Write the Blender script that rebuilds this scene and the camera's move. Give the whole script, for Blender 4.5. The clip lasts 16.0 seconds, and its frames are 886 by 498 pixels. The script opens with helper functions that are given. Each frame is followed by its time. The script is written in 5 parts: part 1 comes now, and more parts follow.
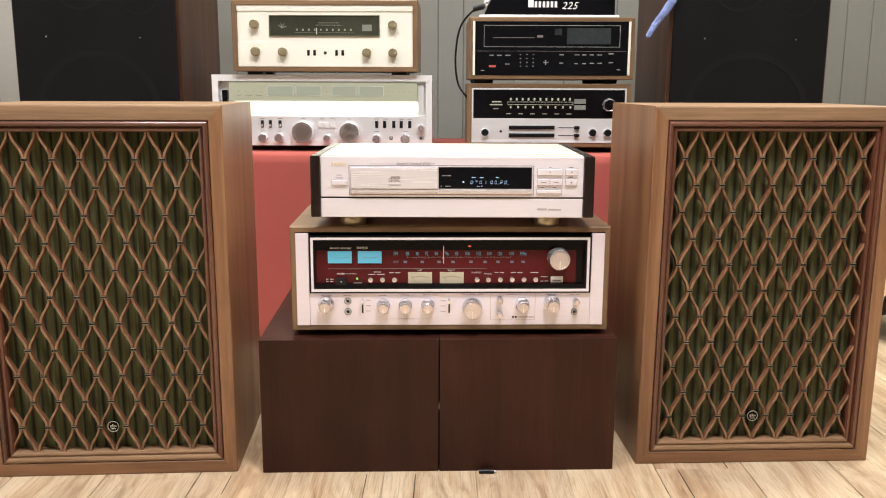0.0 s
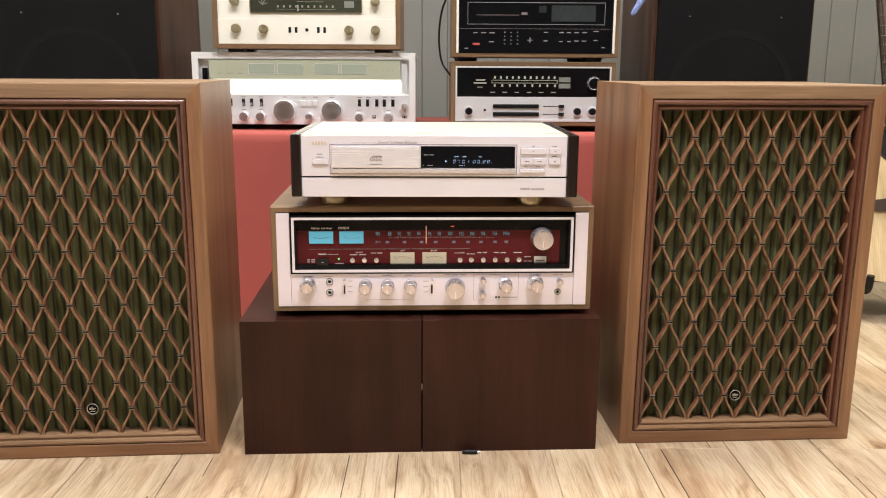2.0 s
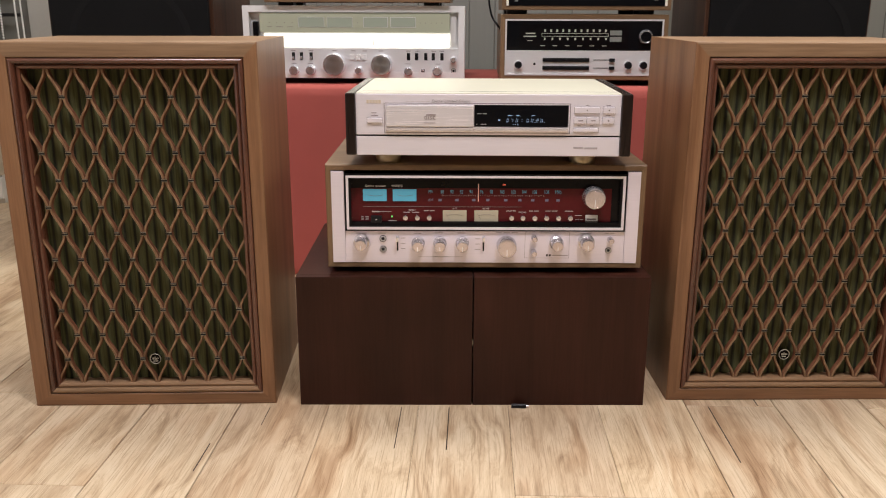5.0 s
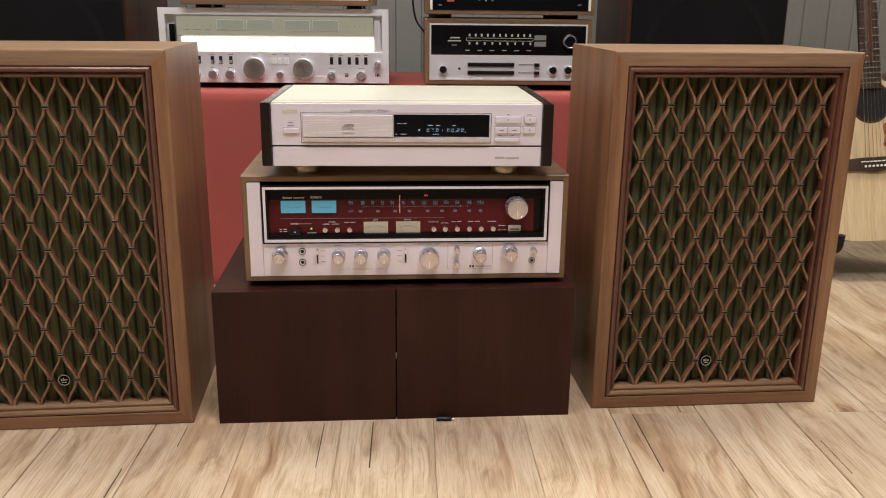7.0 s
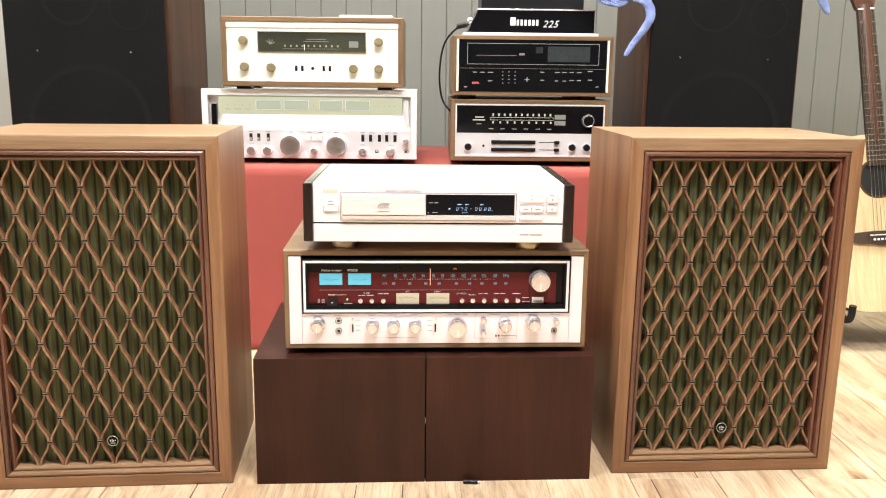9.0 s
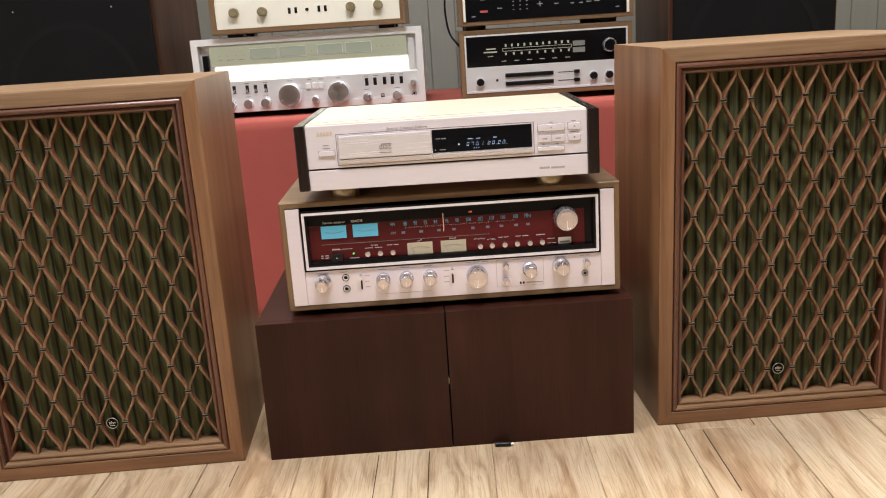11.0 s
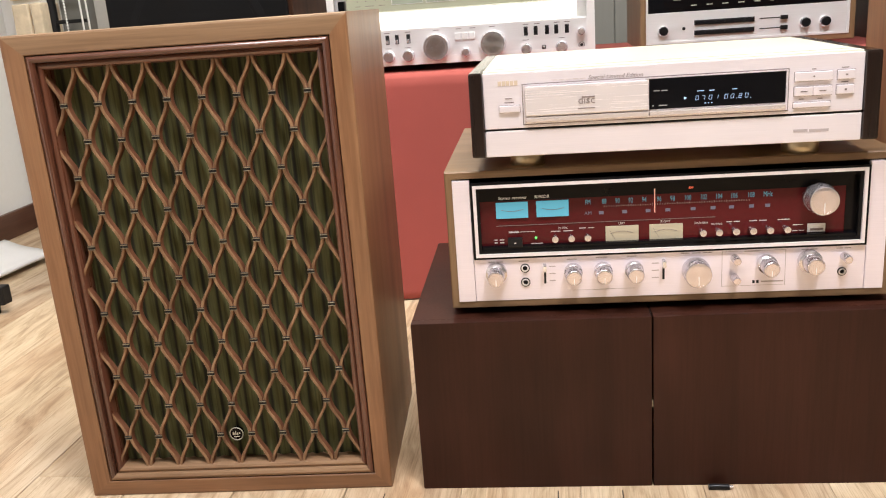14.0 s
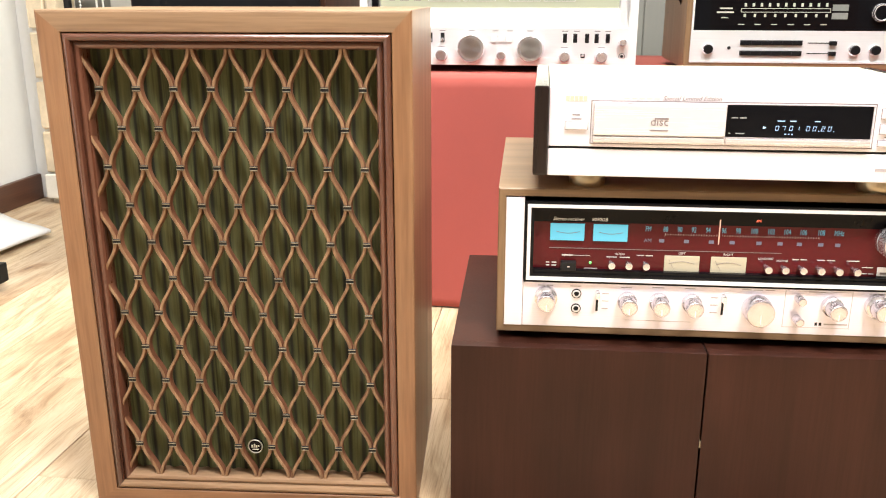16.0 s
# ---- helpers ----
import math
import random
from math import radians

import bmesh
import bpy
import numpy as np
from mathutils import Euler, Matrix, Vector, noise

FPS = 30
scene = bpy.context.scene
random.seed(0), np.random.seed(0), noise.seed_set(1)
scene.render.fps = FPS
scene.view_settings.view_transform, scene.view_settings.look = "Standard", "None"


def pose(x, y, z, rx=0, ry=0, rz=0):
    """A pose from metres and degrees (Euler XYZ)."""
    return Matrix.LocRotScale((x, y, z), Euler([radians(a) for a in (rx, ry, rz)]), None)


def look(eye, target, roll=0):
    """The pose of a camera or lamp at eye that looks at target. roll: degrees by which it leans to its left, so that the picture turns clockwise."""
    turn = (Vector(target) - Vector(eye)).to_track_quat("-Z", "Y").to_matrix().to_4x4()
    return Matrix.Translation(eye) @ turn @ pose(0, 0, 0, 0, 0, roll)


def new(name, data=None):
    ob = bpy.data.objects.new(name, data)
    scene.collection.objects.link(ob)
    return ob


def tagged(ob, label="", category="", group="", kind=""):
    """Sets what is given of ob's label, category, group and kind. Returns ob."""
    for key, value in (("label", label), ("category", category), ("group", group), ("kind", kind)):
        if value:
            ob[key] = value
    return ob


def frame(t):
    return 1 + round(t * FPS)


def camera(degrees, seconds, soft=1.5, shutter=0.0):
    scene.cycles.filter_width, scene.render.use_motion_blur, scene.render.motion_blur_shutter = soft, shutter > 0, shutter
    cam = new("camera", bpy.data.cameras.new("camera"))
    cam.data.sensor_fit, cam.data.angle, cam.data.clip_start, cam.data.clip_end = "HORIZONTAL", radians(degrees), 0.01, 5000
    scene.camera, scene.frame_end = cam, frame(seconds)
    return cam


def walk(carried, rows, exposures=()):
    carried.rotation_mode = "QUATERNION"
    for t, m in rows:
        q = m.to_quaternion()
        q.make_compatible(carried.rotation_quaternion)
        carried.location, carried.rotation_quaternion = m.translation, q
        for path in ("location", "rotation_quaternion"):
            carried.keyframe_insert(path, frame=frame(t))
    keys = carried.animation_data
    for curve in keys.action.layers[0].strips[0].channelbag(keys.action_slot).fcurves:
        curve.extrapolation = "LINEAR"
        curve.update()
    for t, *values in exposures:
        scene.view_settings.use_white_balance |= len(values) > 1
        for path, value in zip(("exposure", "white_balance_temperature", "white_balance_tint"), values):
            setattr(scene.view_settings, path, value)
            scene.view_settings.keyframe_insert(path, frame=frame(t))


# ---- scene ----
cam = camera(54.41, 16.0, 1.1)
PATH = [
    (0, (0.0941, -0.0031, 0.6845), (0.0828, 1.9621, 0.3134), 0.23),
    (0.5, (0.0958, -0.0058, 0.6827), (0.0804, 1.9581, 0.3045), -0.09),
    (1, (0.1029, 0.0071, 0.6825), (0.1048, 1.9670, 0.2844), 0.06),
    (1.5, (0.1017, 0.0100, 0.6769), (0.1171, 1.9691, 0.2750), 0.48),
    (2, (0.1006, 0.0106, 0.6829), (0.1213, 1.9664, 0.2652), 0.31),
    (2.5, (0.0983, -0.0060, 0.6860), (0.1314, 1.9472, 0.2574), 0.59),
    (3, (0.1080, -0.0308, 0.6930), (0.1303, 1.9200, 0.2531), 0.64),
    (3.5, (0.1041, -0.0633, 0.7077), (0.0876, 1.8853, 0.2574), 0.45),
    (4, (0.0941, -0.0697, 0.7153), (0.0340, 1.8757, 0.2552), 0.23),
    (4.2, (0.0822, -0.0606, 0.7151), (0.0089, 1.8787, 0.2315), 0.14),
    (6.3, (0.0765, 0.0496, 0.6876), (0.0713, 1.9715, 0.1345), 0.59),
    (6.5, (0.0800, 0.0477, 0.7013), (0.0986, 1.9710, 0.1528), 0.62),
    (7, (0.1040, 0.0309, 0.7225), (0.1811, 1.9544, 0.1801), 0.57),
    (7.5, (0.1198, 0.0026, 0.7237), (0.2217, 1.9325, 0.2086), 0.50),
    (8, (0.1245, -0.0379, 0.7357), (0.2164, 1.9086, 0.2854), 0.36),
    (8.5, (0.1046, -0.0657, 0.7508), (0.1707, 1.8938, 0.3555), 0.66),
    (9, (0.0797, -0.0624, 0.7641), (0.1176, 1.8963, 0.3615), 0.63),
    (9.2, (0.0737, -0.0504, 0.7601), (0.0956, 1.9073, 0.3470), 0.05),
    (11.5, (0.1131, 0.1338, 0.6932), (0.0641, 2.0660, 0.1795), -4.48),
    (12, (0.1041, 0.1834, 0.6808), (0.0306, 2.1116, 0.1548), -5.27),
    (12.5, (0.0781, 0.2431, 0.6749), (-0.0326, 2.1626, 0.1240), -5.60),
    (13, (0.0469, 0.3006, 0.6855), (-0.1088, 2.2092, 0.1085), -5.90),
    (13.5, (0.0082, 0.3365, 0.6805), (-0.2351, 2.2391, 0.1138), -4.96),
    (14, (-0.0302, 0.3862, 0.6544), (-0.3088, 2.2894, 0.1067), -4.13),
    (14.5, (-0.0566, 0.4342, 0.6500), (-0.3376, 2.3337, 0.0904), -3.85),
    (15, (-0.0880, 0.4592, 0.6554), (-0.3325, 2.3659, 0.1033), -1.91),
    (15.5, (-0.1155, 0.4473, 0.6728), (-0.3433, 2.3543, 0.1146), -0.47),
    (16, (-0.1223, 0.4449, 0.6668), (-0.3591, 2.3497, 0.1050), 0.05),
]
EXPOSURES = [(0, 0.25, 6400, 12.0), (1.5, 0.22, 6400, 11.5), (3.0, -0.03, 6400, 13.5), (4.2, -0.24, 6400, 15.5), (6.3, -0.48, 6400, 16.0), (7.5, -0.4, 6400, 15.5), (8.0, -0.15, 6400, 15.0), (8.5, 0.5, 6400, 9.5), (9.0, 0.78, 6400, 9), (9.2, 0.78, 6400, 9), (11.5, -0.22, 6400, 13.5), (12.5, -0.14, 6400, 15.0), (13.5, 0.0, 6400, 14.5), (14, 0.28, 6400, 13.0), (15, 0.8, 6400, 8.5), (16, 0.93, 6400, 9)]
walk(cam, [(t, look(eye, target, roll)) for t, eye, target, roll in PATH], EXPOSURES)

# ---------------------------------------------------------------- world, light
world = bpy.data.worlds.new("world")
scene.world = world
world.use_nodes = True
world.node_tree.nodes["Background"].inputs[0].default_value = (0.9, 0.93, 1.0, 1)
world.node_tree.nodes["Background"].inputs[1].default_value = 0.05

ROOM_L, ROOM_R, ROOM_F, ROOM_B, ROOM_H = -1.865, 3.0, -3.6, 3.2, 2.7
LAMPS = [(-0.75, 0.6, 27), (0.45, 0.5, 65), (-0.25, 2.15, 37), (1.75, 2.1, 40)]


def ceiling_lamp(x, y, watts, color=(1.0, 0.985, 1.0)):
    data = bpy.data.lights.new("ceiling_lamp", "AREA")
    data.shape, data.size, data.size_y, data.energy = "RECTANGLE", 0.56, 0.56, watts
    data.color = color
    ob = new("ceiling_lamp", data)
    ob.matrix_world = pose(x, y, ROOM_H - 0.045)
    return ob


for lamp_x, lamp_y, lamp_w in LAMPS:
    ceiling_lamp(lamp_x, lamp_y, lamp_w, (1.0, 0.97, 0.86) if lamp_y > 2 else (1.0, 0.985, 1.0))


# ---------------------------------------------------------------- materials
def nodes_of(name):
    m = bpy.data.materials.new(name)
    m.use_nodes = True
    nt = m.node_tree
    return m, nt, nt.nodes["Principled BSDF"]


def noise_at(nt, coord, scale, stretch=(1, 1, 1), detail=4.0, rough=0.55):
    mp = nt.nodes.new("ShaderNodeMapping")
    mp.inputs["Scale"].default_value = stretch
    nt.links.new(coord, mp.inputs[0])
    n = nt.nodes.new("ShaderNodeTexNoise")
    n.inputs["Scale"].default_value, n.inputs["Detail"].default_value, n.inputs["Roughness"].default_value = scale, detail, rough
    nt.links.new(mp.outputs[0], n.inputs["Vector"])
    return n.outputs[0]


def ramp(nt, fac, stops):
    r = nt.nodes.new("ShaderNodeValToRGB")
    el = r.color_ramp.elements
    while len(el) < len(stops):
        el.new(0.5)
    for e, (p, c) in zip(el, stops):
        e.position, e.color = p, (*c, 1)
    nt.links.new(fac, r.inputs[0])
    return r.outputs[0]


def mix(nt, kind, fac, a, b):
    n = nt.nodes.new("ShaderNodeMix")
    n.data_type, n.blend_type = "RGBA", kind
    for socket, value in ((n.inputs[0], fac), (n.inputs[6], a), (n.inputs[7], b)):
        if hasattr(value, "links"):
            nt.links.new(value, socket)
        else:
            socket.default_value = value
    return n.outputs[2]


def bump(nt, bsdf, height, strength, dist):
    b = nt.nodes.new("ShaderNodeBump")
    b.inputs["Strength"].default_value, b.inputs["Distance"].default_value = strength, dist
    nt.links.new(height, b.inputs["Height"])
    nt.links.new(b.outputs[0], bsdf.inputs["Normal"])


def coords(nt, per_object=False):
    tc = nt.nodes.new("ShaderNodeTexCoord").outputs["Object"]
    if not per_object:
        return tc
    info = nt.nodes.new("ShaderNodeObjectInfo")
    mul = nt.nodes.new("ShaderNodeMath")
    mul.operation = "MULTIPLY"
    mul.inputs[1].default_value = 37.0
    nt.links.new(info.outputs["Random"], mul.inputs[0])
    add = nt.nodes.new("ShaderNodeVectorMath")
    nt.links.new(tc, add.inputs[0])
    nt.links.new(mul.outputs[0], add.inputs[1])
    return add.outputs[0]


def scalar_range(nt, fac, lo, hi):
    r = nt.nodes.new("ShaderNodeMapRange")
    r.inputs["To Min"].default_value, r.inputs["To Max"].default_value = lo, hi
    nt.links.new(fac, r.inputs[0])
    return r.outputs[0]


def surface(name, color, rough=0.5, metal=0.0, vary=0.12, scale=6.0, fine=180.0, relief=0.0, stretch=(1, 1, 1), coat=0.0, spec=0.5):
    """Paint, plastic, cloth or metal with blotches, fine grain and uneven gloss."""
    m, nt, bsdf = nodes_of(name)
    c = coords(nt)
    big, small = noise_at(nt, c, scale, detail=3), noise_at(nt, c, fine, stretch, 2)
    lo, hi = [v * (1 - vary) for v in color], [min(1, v * (1 + vary)) for v in color]
    base = ramp(nt, big, [(0.3, lo), (0.7, hi)])
    tint = ramp(nt, small, [(0.25, (1 - vary * 0.7,) * 3), (0.75, (1, 1, 1))])
    nt.links.new(mix(nt, "MULTIPLY", 1.0, base, tint), bsdf.inputs["Base Color"])
    nt.links.new(scalar_range(nt, big, max(0.02, rough - 0.07), min(1, rough + 0.07)), bsdf.inputs["Roughness"])
    bsdf.inputs["Metallic"].default_value = metal
    bsdf.inputs["Specular IOR Level"].default_value = spec
    bsdf.inputs["Coat Weight"].default_value = coat
    if relief:
        bump(nt, bsdf, small, 0.6, relief)
    return m


def wood(name, dark, mid, light, axis, rough=0.38, grain=1.0, per_object=True, coat=0.0, relief=0.0002, spec=0.5, cloudy=1.0):
    """Timber with its grain along one axis of the thing."""
    m, nt, bsdf = nodes_of(name)
    c = coords(nt, per_object)
    along = {"x": (0.05, 1, 1), "y": (1, 0.05, 1), "z": (1, 1, 0.05)}[axis]
    figure = noise_at(nt, c, 26 * grain, along, 5, 0.6)
    pores = noise_at(nt, c, 260 * grain, tuple(v if v == 1 else 0.04 for v in along), 3, 0.6)
    cloud = noise_at(nt, c, 3.5, detail=2)
    base = ramp(nt, figure, [(0.28, dark), (0.5, mid), (0.72, light)])
    tint = ramp(nt, pores, [(0.3, (0.78, 0.75, 0.72)), (0.6, (1, 1, 1))])
    tone = ramp(nt, cloud, [(0.3, (1 - 0.12 * cloudy, 1 - 0.13 * cloudy, 1 - 0.14 * cloudy)), (0.7, (1 + 0.08 * cloudy, 1 + 0.07 * cloudy, 1 + 0.06 * cloudy))])
    nt.links.new(mix(nt, "MULTIPLY", 1.0, mix(nt, "MULTIPLY", 1.0, base, tint), tone), bsdf.inputs["Base Color"])
    nt.links.new(scalar_range(nt, pores, rough - 0.08, rough + 0.1), bsdf.inputs["Roughness"])
    bsdf.inputs["Coat Weight"].default_value = coat
    bsdf.inputs["Specular IOR Level"].default_value = spec
    bump(nt, bsdf, pores, 0.35, relief)
    return m


def glow(name, color, strength):
    m, nt, bsdf = nodes_of(name)
    bsdf.inputs["Base Color"].default_value = (*[v * 0.6 for v in color], 1)
    bsdf.inputs["Emission Color"].default_value = (*color, 1)
    bsdf.inputs["Emission Strength"].default_value = strength
    bsdf.inputs["Roughness"].default_value = 0.4
    return m


def plain(name, color, rough=0.5, metal=0.0):
    m, nt, bsdf = nodes_of(name)
    bsdf.inputs["Base Color"].default_value = (*color, 1)
    bsdf.inputs["Roughness"].default_value, bsdf.inputs["Metallic"].default_value = rough, metal
    return m


def brushed(name, color, rough, axis="x", metal=0.85):
    """Brushed metal, the lines along an axis, or turned in rings about the knob's own axis."""
    m, nt, bsdf = nodes_of(name)
    c = coords(nt)
    along = {"x": (0.015, 1, 1), "z": (1, 1, 0.015)}[axis]
    lines, cloud = noise_at(nt, c, 900, along, 2), noise_at(nt, c, 5, detail=2)
    tint = ramp(nt, lines, [(0.3, [v * 0.955 for v in color]), (0.7, color)])
    nt.links.new(mix(nt, "MULTIPLY", 1.0, tint, ramp(nt, cloud, [(0.3, (0.93, 0.93, 0.93)), (0.7, (1, 1, 1))])), bsdf.inputs["Base Color"])
    nt.links.new(scalar_range(nt, lines, rough - 0.06, rough + 0.06), bsdf.inputs["Roughness"])
    bsdf.inputs["Metallic"].default_value = metal
    bump(nt, bsdf, lines, 0.06, 0.0001)
    return m


def turned(name, color, rough):
    """A spun metal face: fine rings, and the gloss drawn out across them into bright wedges."""
    m, nt, bsdf = nodes_of(name)
    bsdf.inputs["Base Color"].default_value = (*color, 1)
    bsdf.inputs["Metallic"].default_value, bsdf.inputs["Roughness"].default_value = 0.88, rough
    bsdf.inputs["Anisotropic"].default_value = 0.9
    tan = nt.nodes.new("ShaderNodeTangent")
    tan.direction_type, tan.axis = "RADIAL", "Y"
    nt.links.new(tan.outputs[0], bsdf.inputs["Tangent"])
    return m


def glass_cover(name, color, rough=0.03):
    m, nt, bsdf = nodes_of(name)
    bsdf.inputs["Base Color"].default_value = (*color, 1)
    bsdf.inputs["Roughness"].default_value = rough
    bsdf.inputs["Transmission Weight"].default_value = 1.0
    bsdf.inputs["IOR"].default_value = 1.25
    return m


def striped_cloth(name):
    """Green grille cloth with uneven upright stripes and crease shade in its colour."""
    m, nt, bsdf = nodes_of(name)
    c = coords(nt)
    bands = noise_at(nt, c, 150, (1, 0, 0.006), 2, 0.6)
    threads = noise_at(nt, c, 420, (1, 0, 0.05), 2)
    cloud = noise_at(nt, c, 7, detail=2)
    wave = nt.nodes.new("ShaderNodeTexWave")
    wave.wave_type, wave.bands_direction = "BANDS", "X"
    wave.inputs["Scale"].default_value, wave.inputs["Distortion"].default_value = 17.5, 1.6
    wave.inputs["Detail"].default_value, wave.inputs["Detail Scale"].default_value = 1.0, 0.4
    flat = nt.nodes.new("ShaderNodeMapping")
    flat.inputs["Scale"].default_value = (1, 0, 0.02)
    nt.links.new(c, flat.inputs[0])
    nt.links.new(flat.outputs[0], wave.inputs["Vector"])
    # the darkest stops paint shade into the pleat creases, the rest is stripe green
    stripe_crease = ramp(nt, wave.outputs["Fac"], [(0.03, (0.02, 0.02, 0.0085)), (0.12, (0.052, 0.055, 0.022)), (0.28, (0.095, 0.099, 0.039)), (0.8, (0.12, 0.124, 0.05))])
    base = mix(nt, "MULTIPLY", 1.0, stripe_crease, ramp(nt, bands, [(0.38, (0.5, 0.52, 0.44)), (0.44, (0.9, 0.92, 0.84)), (0.62, (1.05, 1.03, 1.0))]))
    tint = ramp(nt, threads, [(0.3, (0.7, 0.7, 0.7)), (0.7, (1.1, 1.1, 1.1))])
    tone = ramp(nt, cloud, [(0.3, (0.92, 0.93, 0.92)), (0.7, (1.05, 1.05, 1.03))])
    nt.links.new(mix(nt, "MULTIPLY", 1.0, mix(nt, "MULTIPLY", 1.0, base, tint), tone), bsdf.inputs["Base Color"])
    bsdf.inputs["Roughness"].default_value = 0.85
    bump(nt, bsdf, threads, 0.5, 0.0004)
    return m


def plank_wood(name):
    """Pale laminate oak: long grain, brown streaks, knots, and each board of its own tone."""
    m, nt, bsdf = nodes_of(name)
    c = coords(nt, True)
    info = nt.nodes.new("ShaderNodeObjectInfo")
    warp = noise_at(nt, c, 2.2, (2.2, 0.7, 1), 3)
    add = nt.nodes.new("ShaderNodeMixRGB")
    add.blend_type = "ADD"
    add.inputs[0].default_value = 0.22
    nt.links.new(c, add.inputs[1])
    nt.links.new(warp, add.inputs[2])
    figure = noise_at(nt, add.outputs[0], 34, (1, 0.075, 1), 7, 0.68)
    streak = noise_at(nt, add.outputs[0], 7, (1.5, 0.22, 1), 4, 0.6)
    pores = noise_at(nt, c, 420, (1, 0.022, 1), 3, 0.65)
    base = ramp(nt, figure, [(0.3, (0.29, 0.19, 0.112)), (0.42, (0.47, 0.35, 0.222)), (0.54, (0.6, 0.478, 0.325)), (0.75, (0.67, 0.56, 0.405))])
    dark = ramp(nt, streak, [(0.3, (0.62, 0.5, 0.42)), (0.38, (0.86, 0.78, 0.72)), (0.47, (1, 1, 1))])
    fine = ramp(nt, pores, [(0.34, (0.66, 0.6, 0.54)), (0.5, (1, 1, 1))])
    tone = ramp(nt, info.outputs["Random"], [(0.0, (0.9, 0.86, 0.84)), (0.5, (1, 1, 1)), (1.0, (1.03, 1.01, 0.97))])
    col = mix(nt, "MULTIPLY", 1.0, mix(nt, "MULTIPLY", 0.8, mix(nt, "MULTIPLY", 0.9, base, dark), fine), tone)
    mp = nt.nodes.new("ShaderNodeMapping")
    mp.inputs["Scale"].default_value = (2.5, 1.25, 1)
    nt.links.new(add.outputs[0], mp.inputs[0])
    vor = nt.nodes.new("ShaderNodeTexVoronoi")
    vor.voronoi_dimensions = "2D"
    vor.inputs["Scale"].default_value = 1.0
    nt.links.new(mp.outputs[0], vor.inputs["Vector"])
    knot = ramp(nt, vor.outputs["Distance"], [(0.012, (0.26, 0.16, 0.1)), (0.024, (0.7, 0.55, 0.42)), (0.034, (0.52, 0.38, 0.28)), (0.045, (0.85, 0.76, 0.67)), (0.075, (1, 1, 1))])
    nt.links.new(mix(nt, "MULTIPLY", 0.8, col, knot), bsdf.inputs["Base Color"])
    nt.links.new(scalar_range(nt, pores, 0.34, 0.5), bsdf.inputs["Roughness"])
    bump(nt, bsdf, pores, 0.4, 0.0003)
    return m


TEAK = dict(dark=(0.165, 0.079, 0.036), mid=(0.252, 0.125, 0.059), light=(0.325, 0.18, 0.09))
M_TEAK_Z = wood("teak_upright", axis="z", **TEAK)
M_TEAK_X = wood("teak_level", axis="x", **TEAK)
# paler, slightly rougher teak for the top boards
M_TEAK_TOP = wood("teak_top_pale", (0.2, 0.118, 0.062), (0.295, 0.186, 0.104), (0.37, 0.25, 0.152), "x", rough=0.45)
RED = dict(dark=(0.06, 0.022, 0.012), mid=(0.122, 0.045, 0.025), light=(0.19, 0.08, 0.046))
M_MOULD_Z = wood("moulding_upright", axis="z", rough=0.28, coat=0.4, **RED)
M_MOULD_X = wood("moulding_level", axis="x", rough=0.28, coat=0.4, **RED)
# bottom length coloured paler for the light falling on its ledge from above
M_MOULD_LOW_LIT = wood("moulding_low_lit", (0.17, 0.092, 0.046), (0.26, 0.155, 0.083), (0.33, 0.215, 0.125), "x", rough=0.4)
# one strip wood twice: lit tone for the fronts, shaded tone for the sides
M_STRIP_LIT_FACE = wood("lattice_wood_lit_face", (0.105, 0.05, 0.024), (0.235, 0.133, 0.068), (0.37, 0.235, 0.132), "z", rough=0.4, grain=4.0)
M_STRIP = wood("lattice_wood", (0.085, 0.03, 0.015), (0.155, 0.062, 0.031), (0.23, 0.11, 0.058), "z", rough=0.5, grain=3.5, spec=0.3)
M_CLOTH = striped_cloth("green_grille_cloth")
# strong clouding puts the patchy sheen of the box fronts into the colour
M_ESPRESSO = wood("espresso_veneer", (0.029, 0.0098, 0.006), (0.038, 0.0127, 0.0077), (0.048, 0.0165, 0.0102), "z", rough=0.38, relief=0.00006, spec=0.2, cloudy=2.6)
WALNUT = dict(dark=(0.13, 0.075, 0.036), mid=(0.2, 0.122, 0.062), light=(0.27, 0.17, 0.09))
M_WALNUT_X = wood("walnut_level", axis="x", **WALNUT)
M_WALNUT_Z = wood("walnut_upright", axis="z", **WALNUT)
M_ROSE = wood("rosewood_side", (0.028, 0.0115, 0.006), (0.062, 0.027, 0.014), (0.098, 0.045, 0.023), "z", rough=0.4, spec=0.3)
M_PANEL = brushed("rosy_aluminium", (0.9, 0.835, 0.905), 0.32, metal=0.34)
M_CHAMP = brushed("champagne_aluminium", (0.91, 0.86, 0.9), 0.32, metal=0.32)
M_CHAMP_TOP = surface("champagne_lid", (0.74, 0.72, 0.58), 0.3, 0.2, 0.04)
M_TRAY = brushed("champagne_tray", (0.9, 0.85, 0.85), 0.26, metal=0.34)
M_LIP = brushed("champagne_lip", (0.84, 0.77, 0.74), 0.26, metal=0.5)
M_GOLD = brushed("champagne_gold", (0.6, 0.49, 0.33), 0.34, metal=0.9)
M_KNOB = turned("spun_knob_face", (0.76, 0.7, 0.74), 0.17)
M_KNOB_SIDE = surface("knob_side", (0.72, 0.68, 0.7), 0.24, 0.88, 0.05)
M_BIGKNOB = turned("spun_dark_knob_face", (0.5, 0.49, 0.48), 0.2)
M_CHROME = surface("chrome", (0.84, 0.84, 0.88), 0.18, 0.8, 0.04)
M_SILVER = brushed("silver_panel", (0.86, 0.86, 0.86), 0.32, metal=0.4)
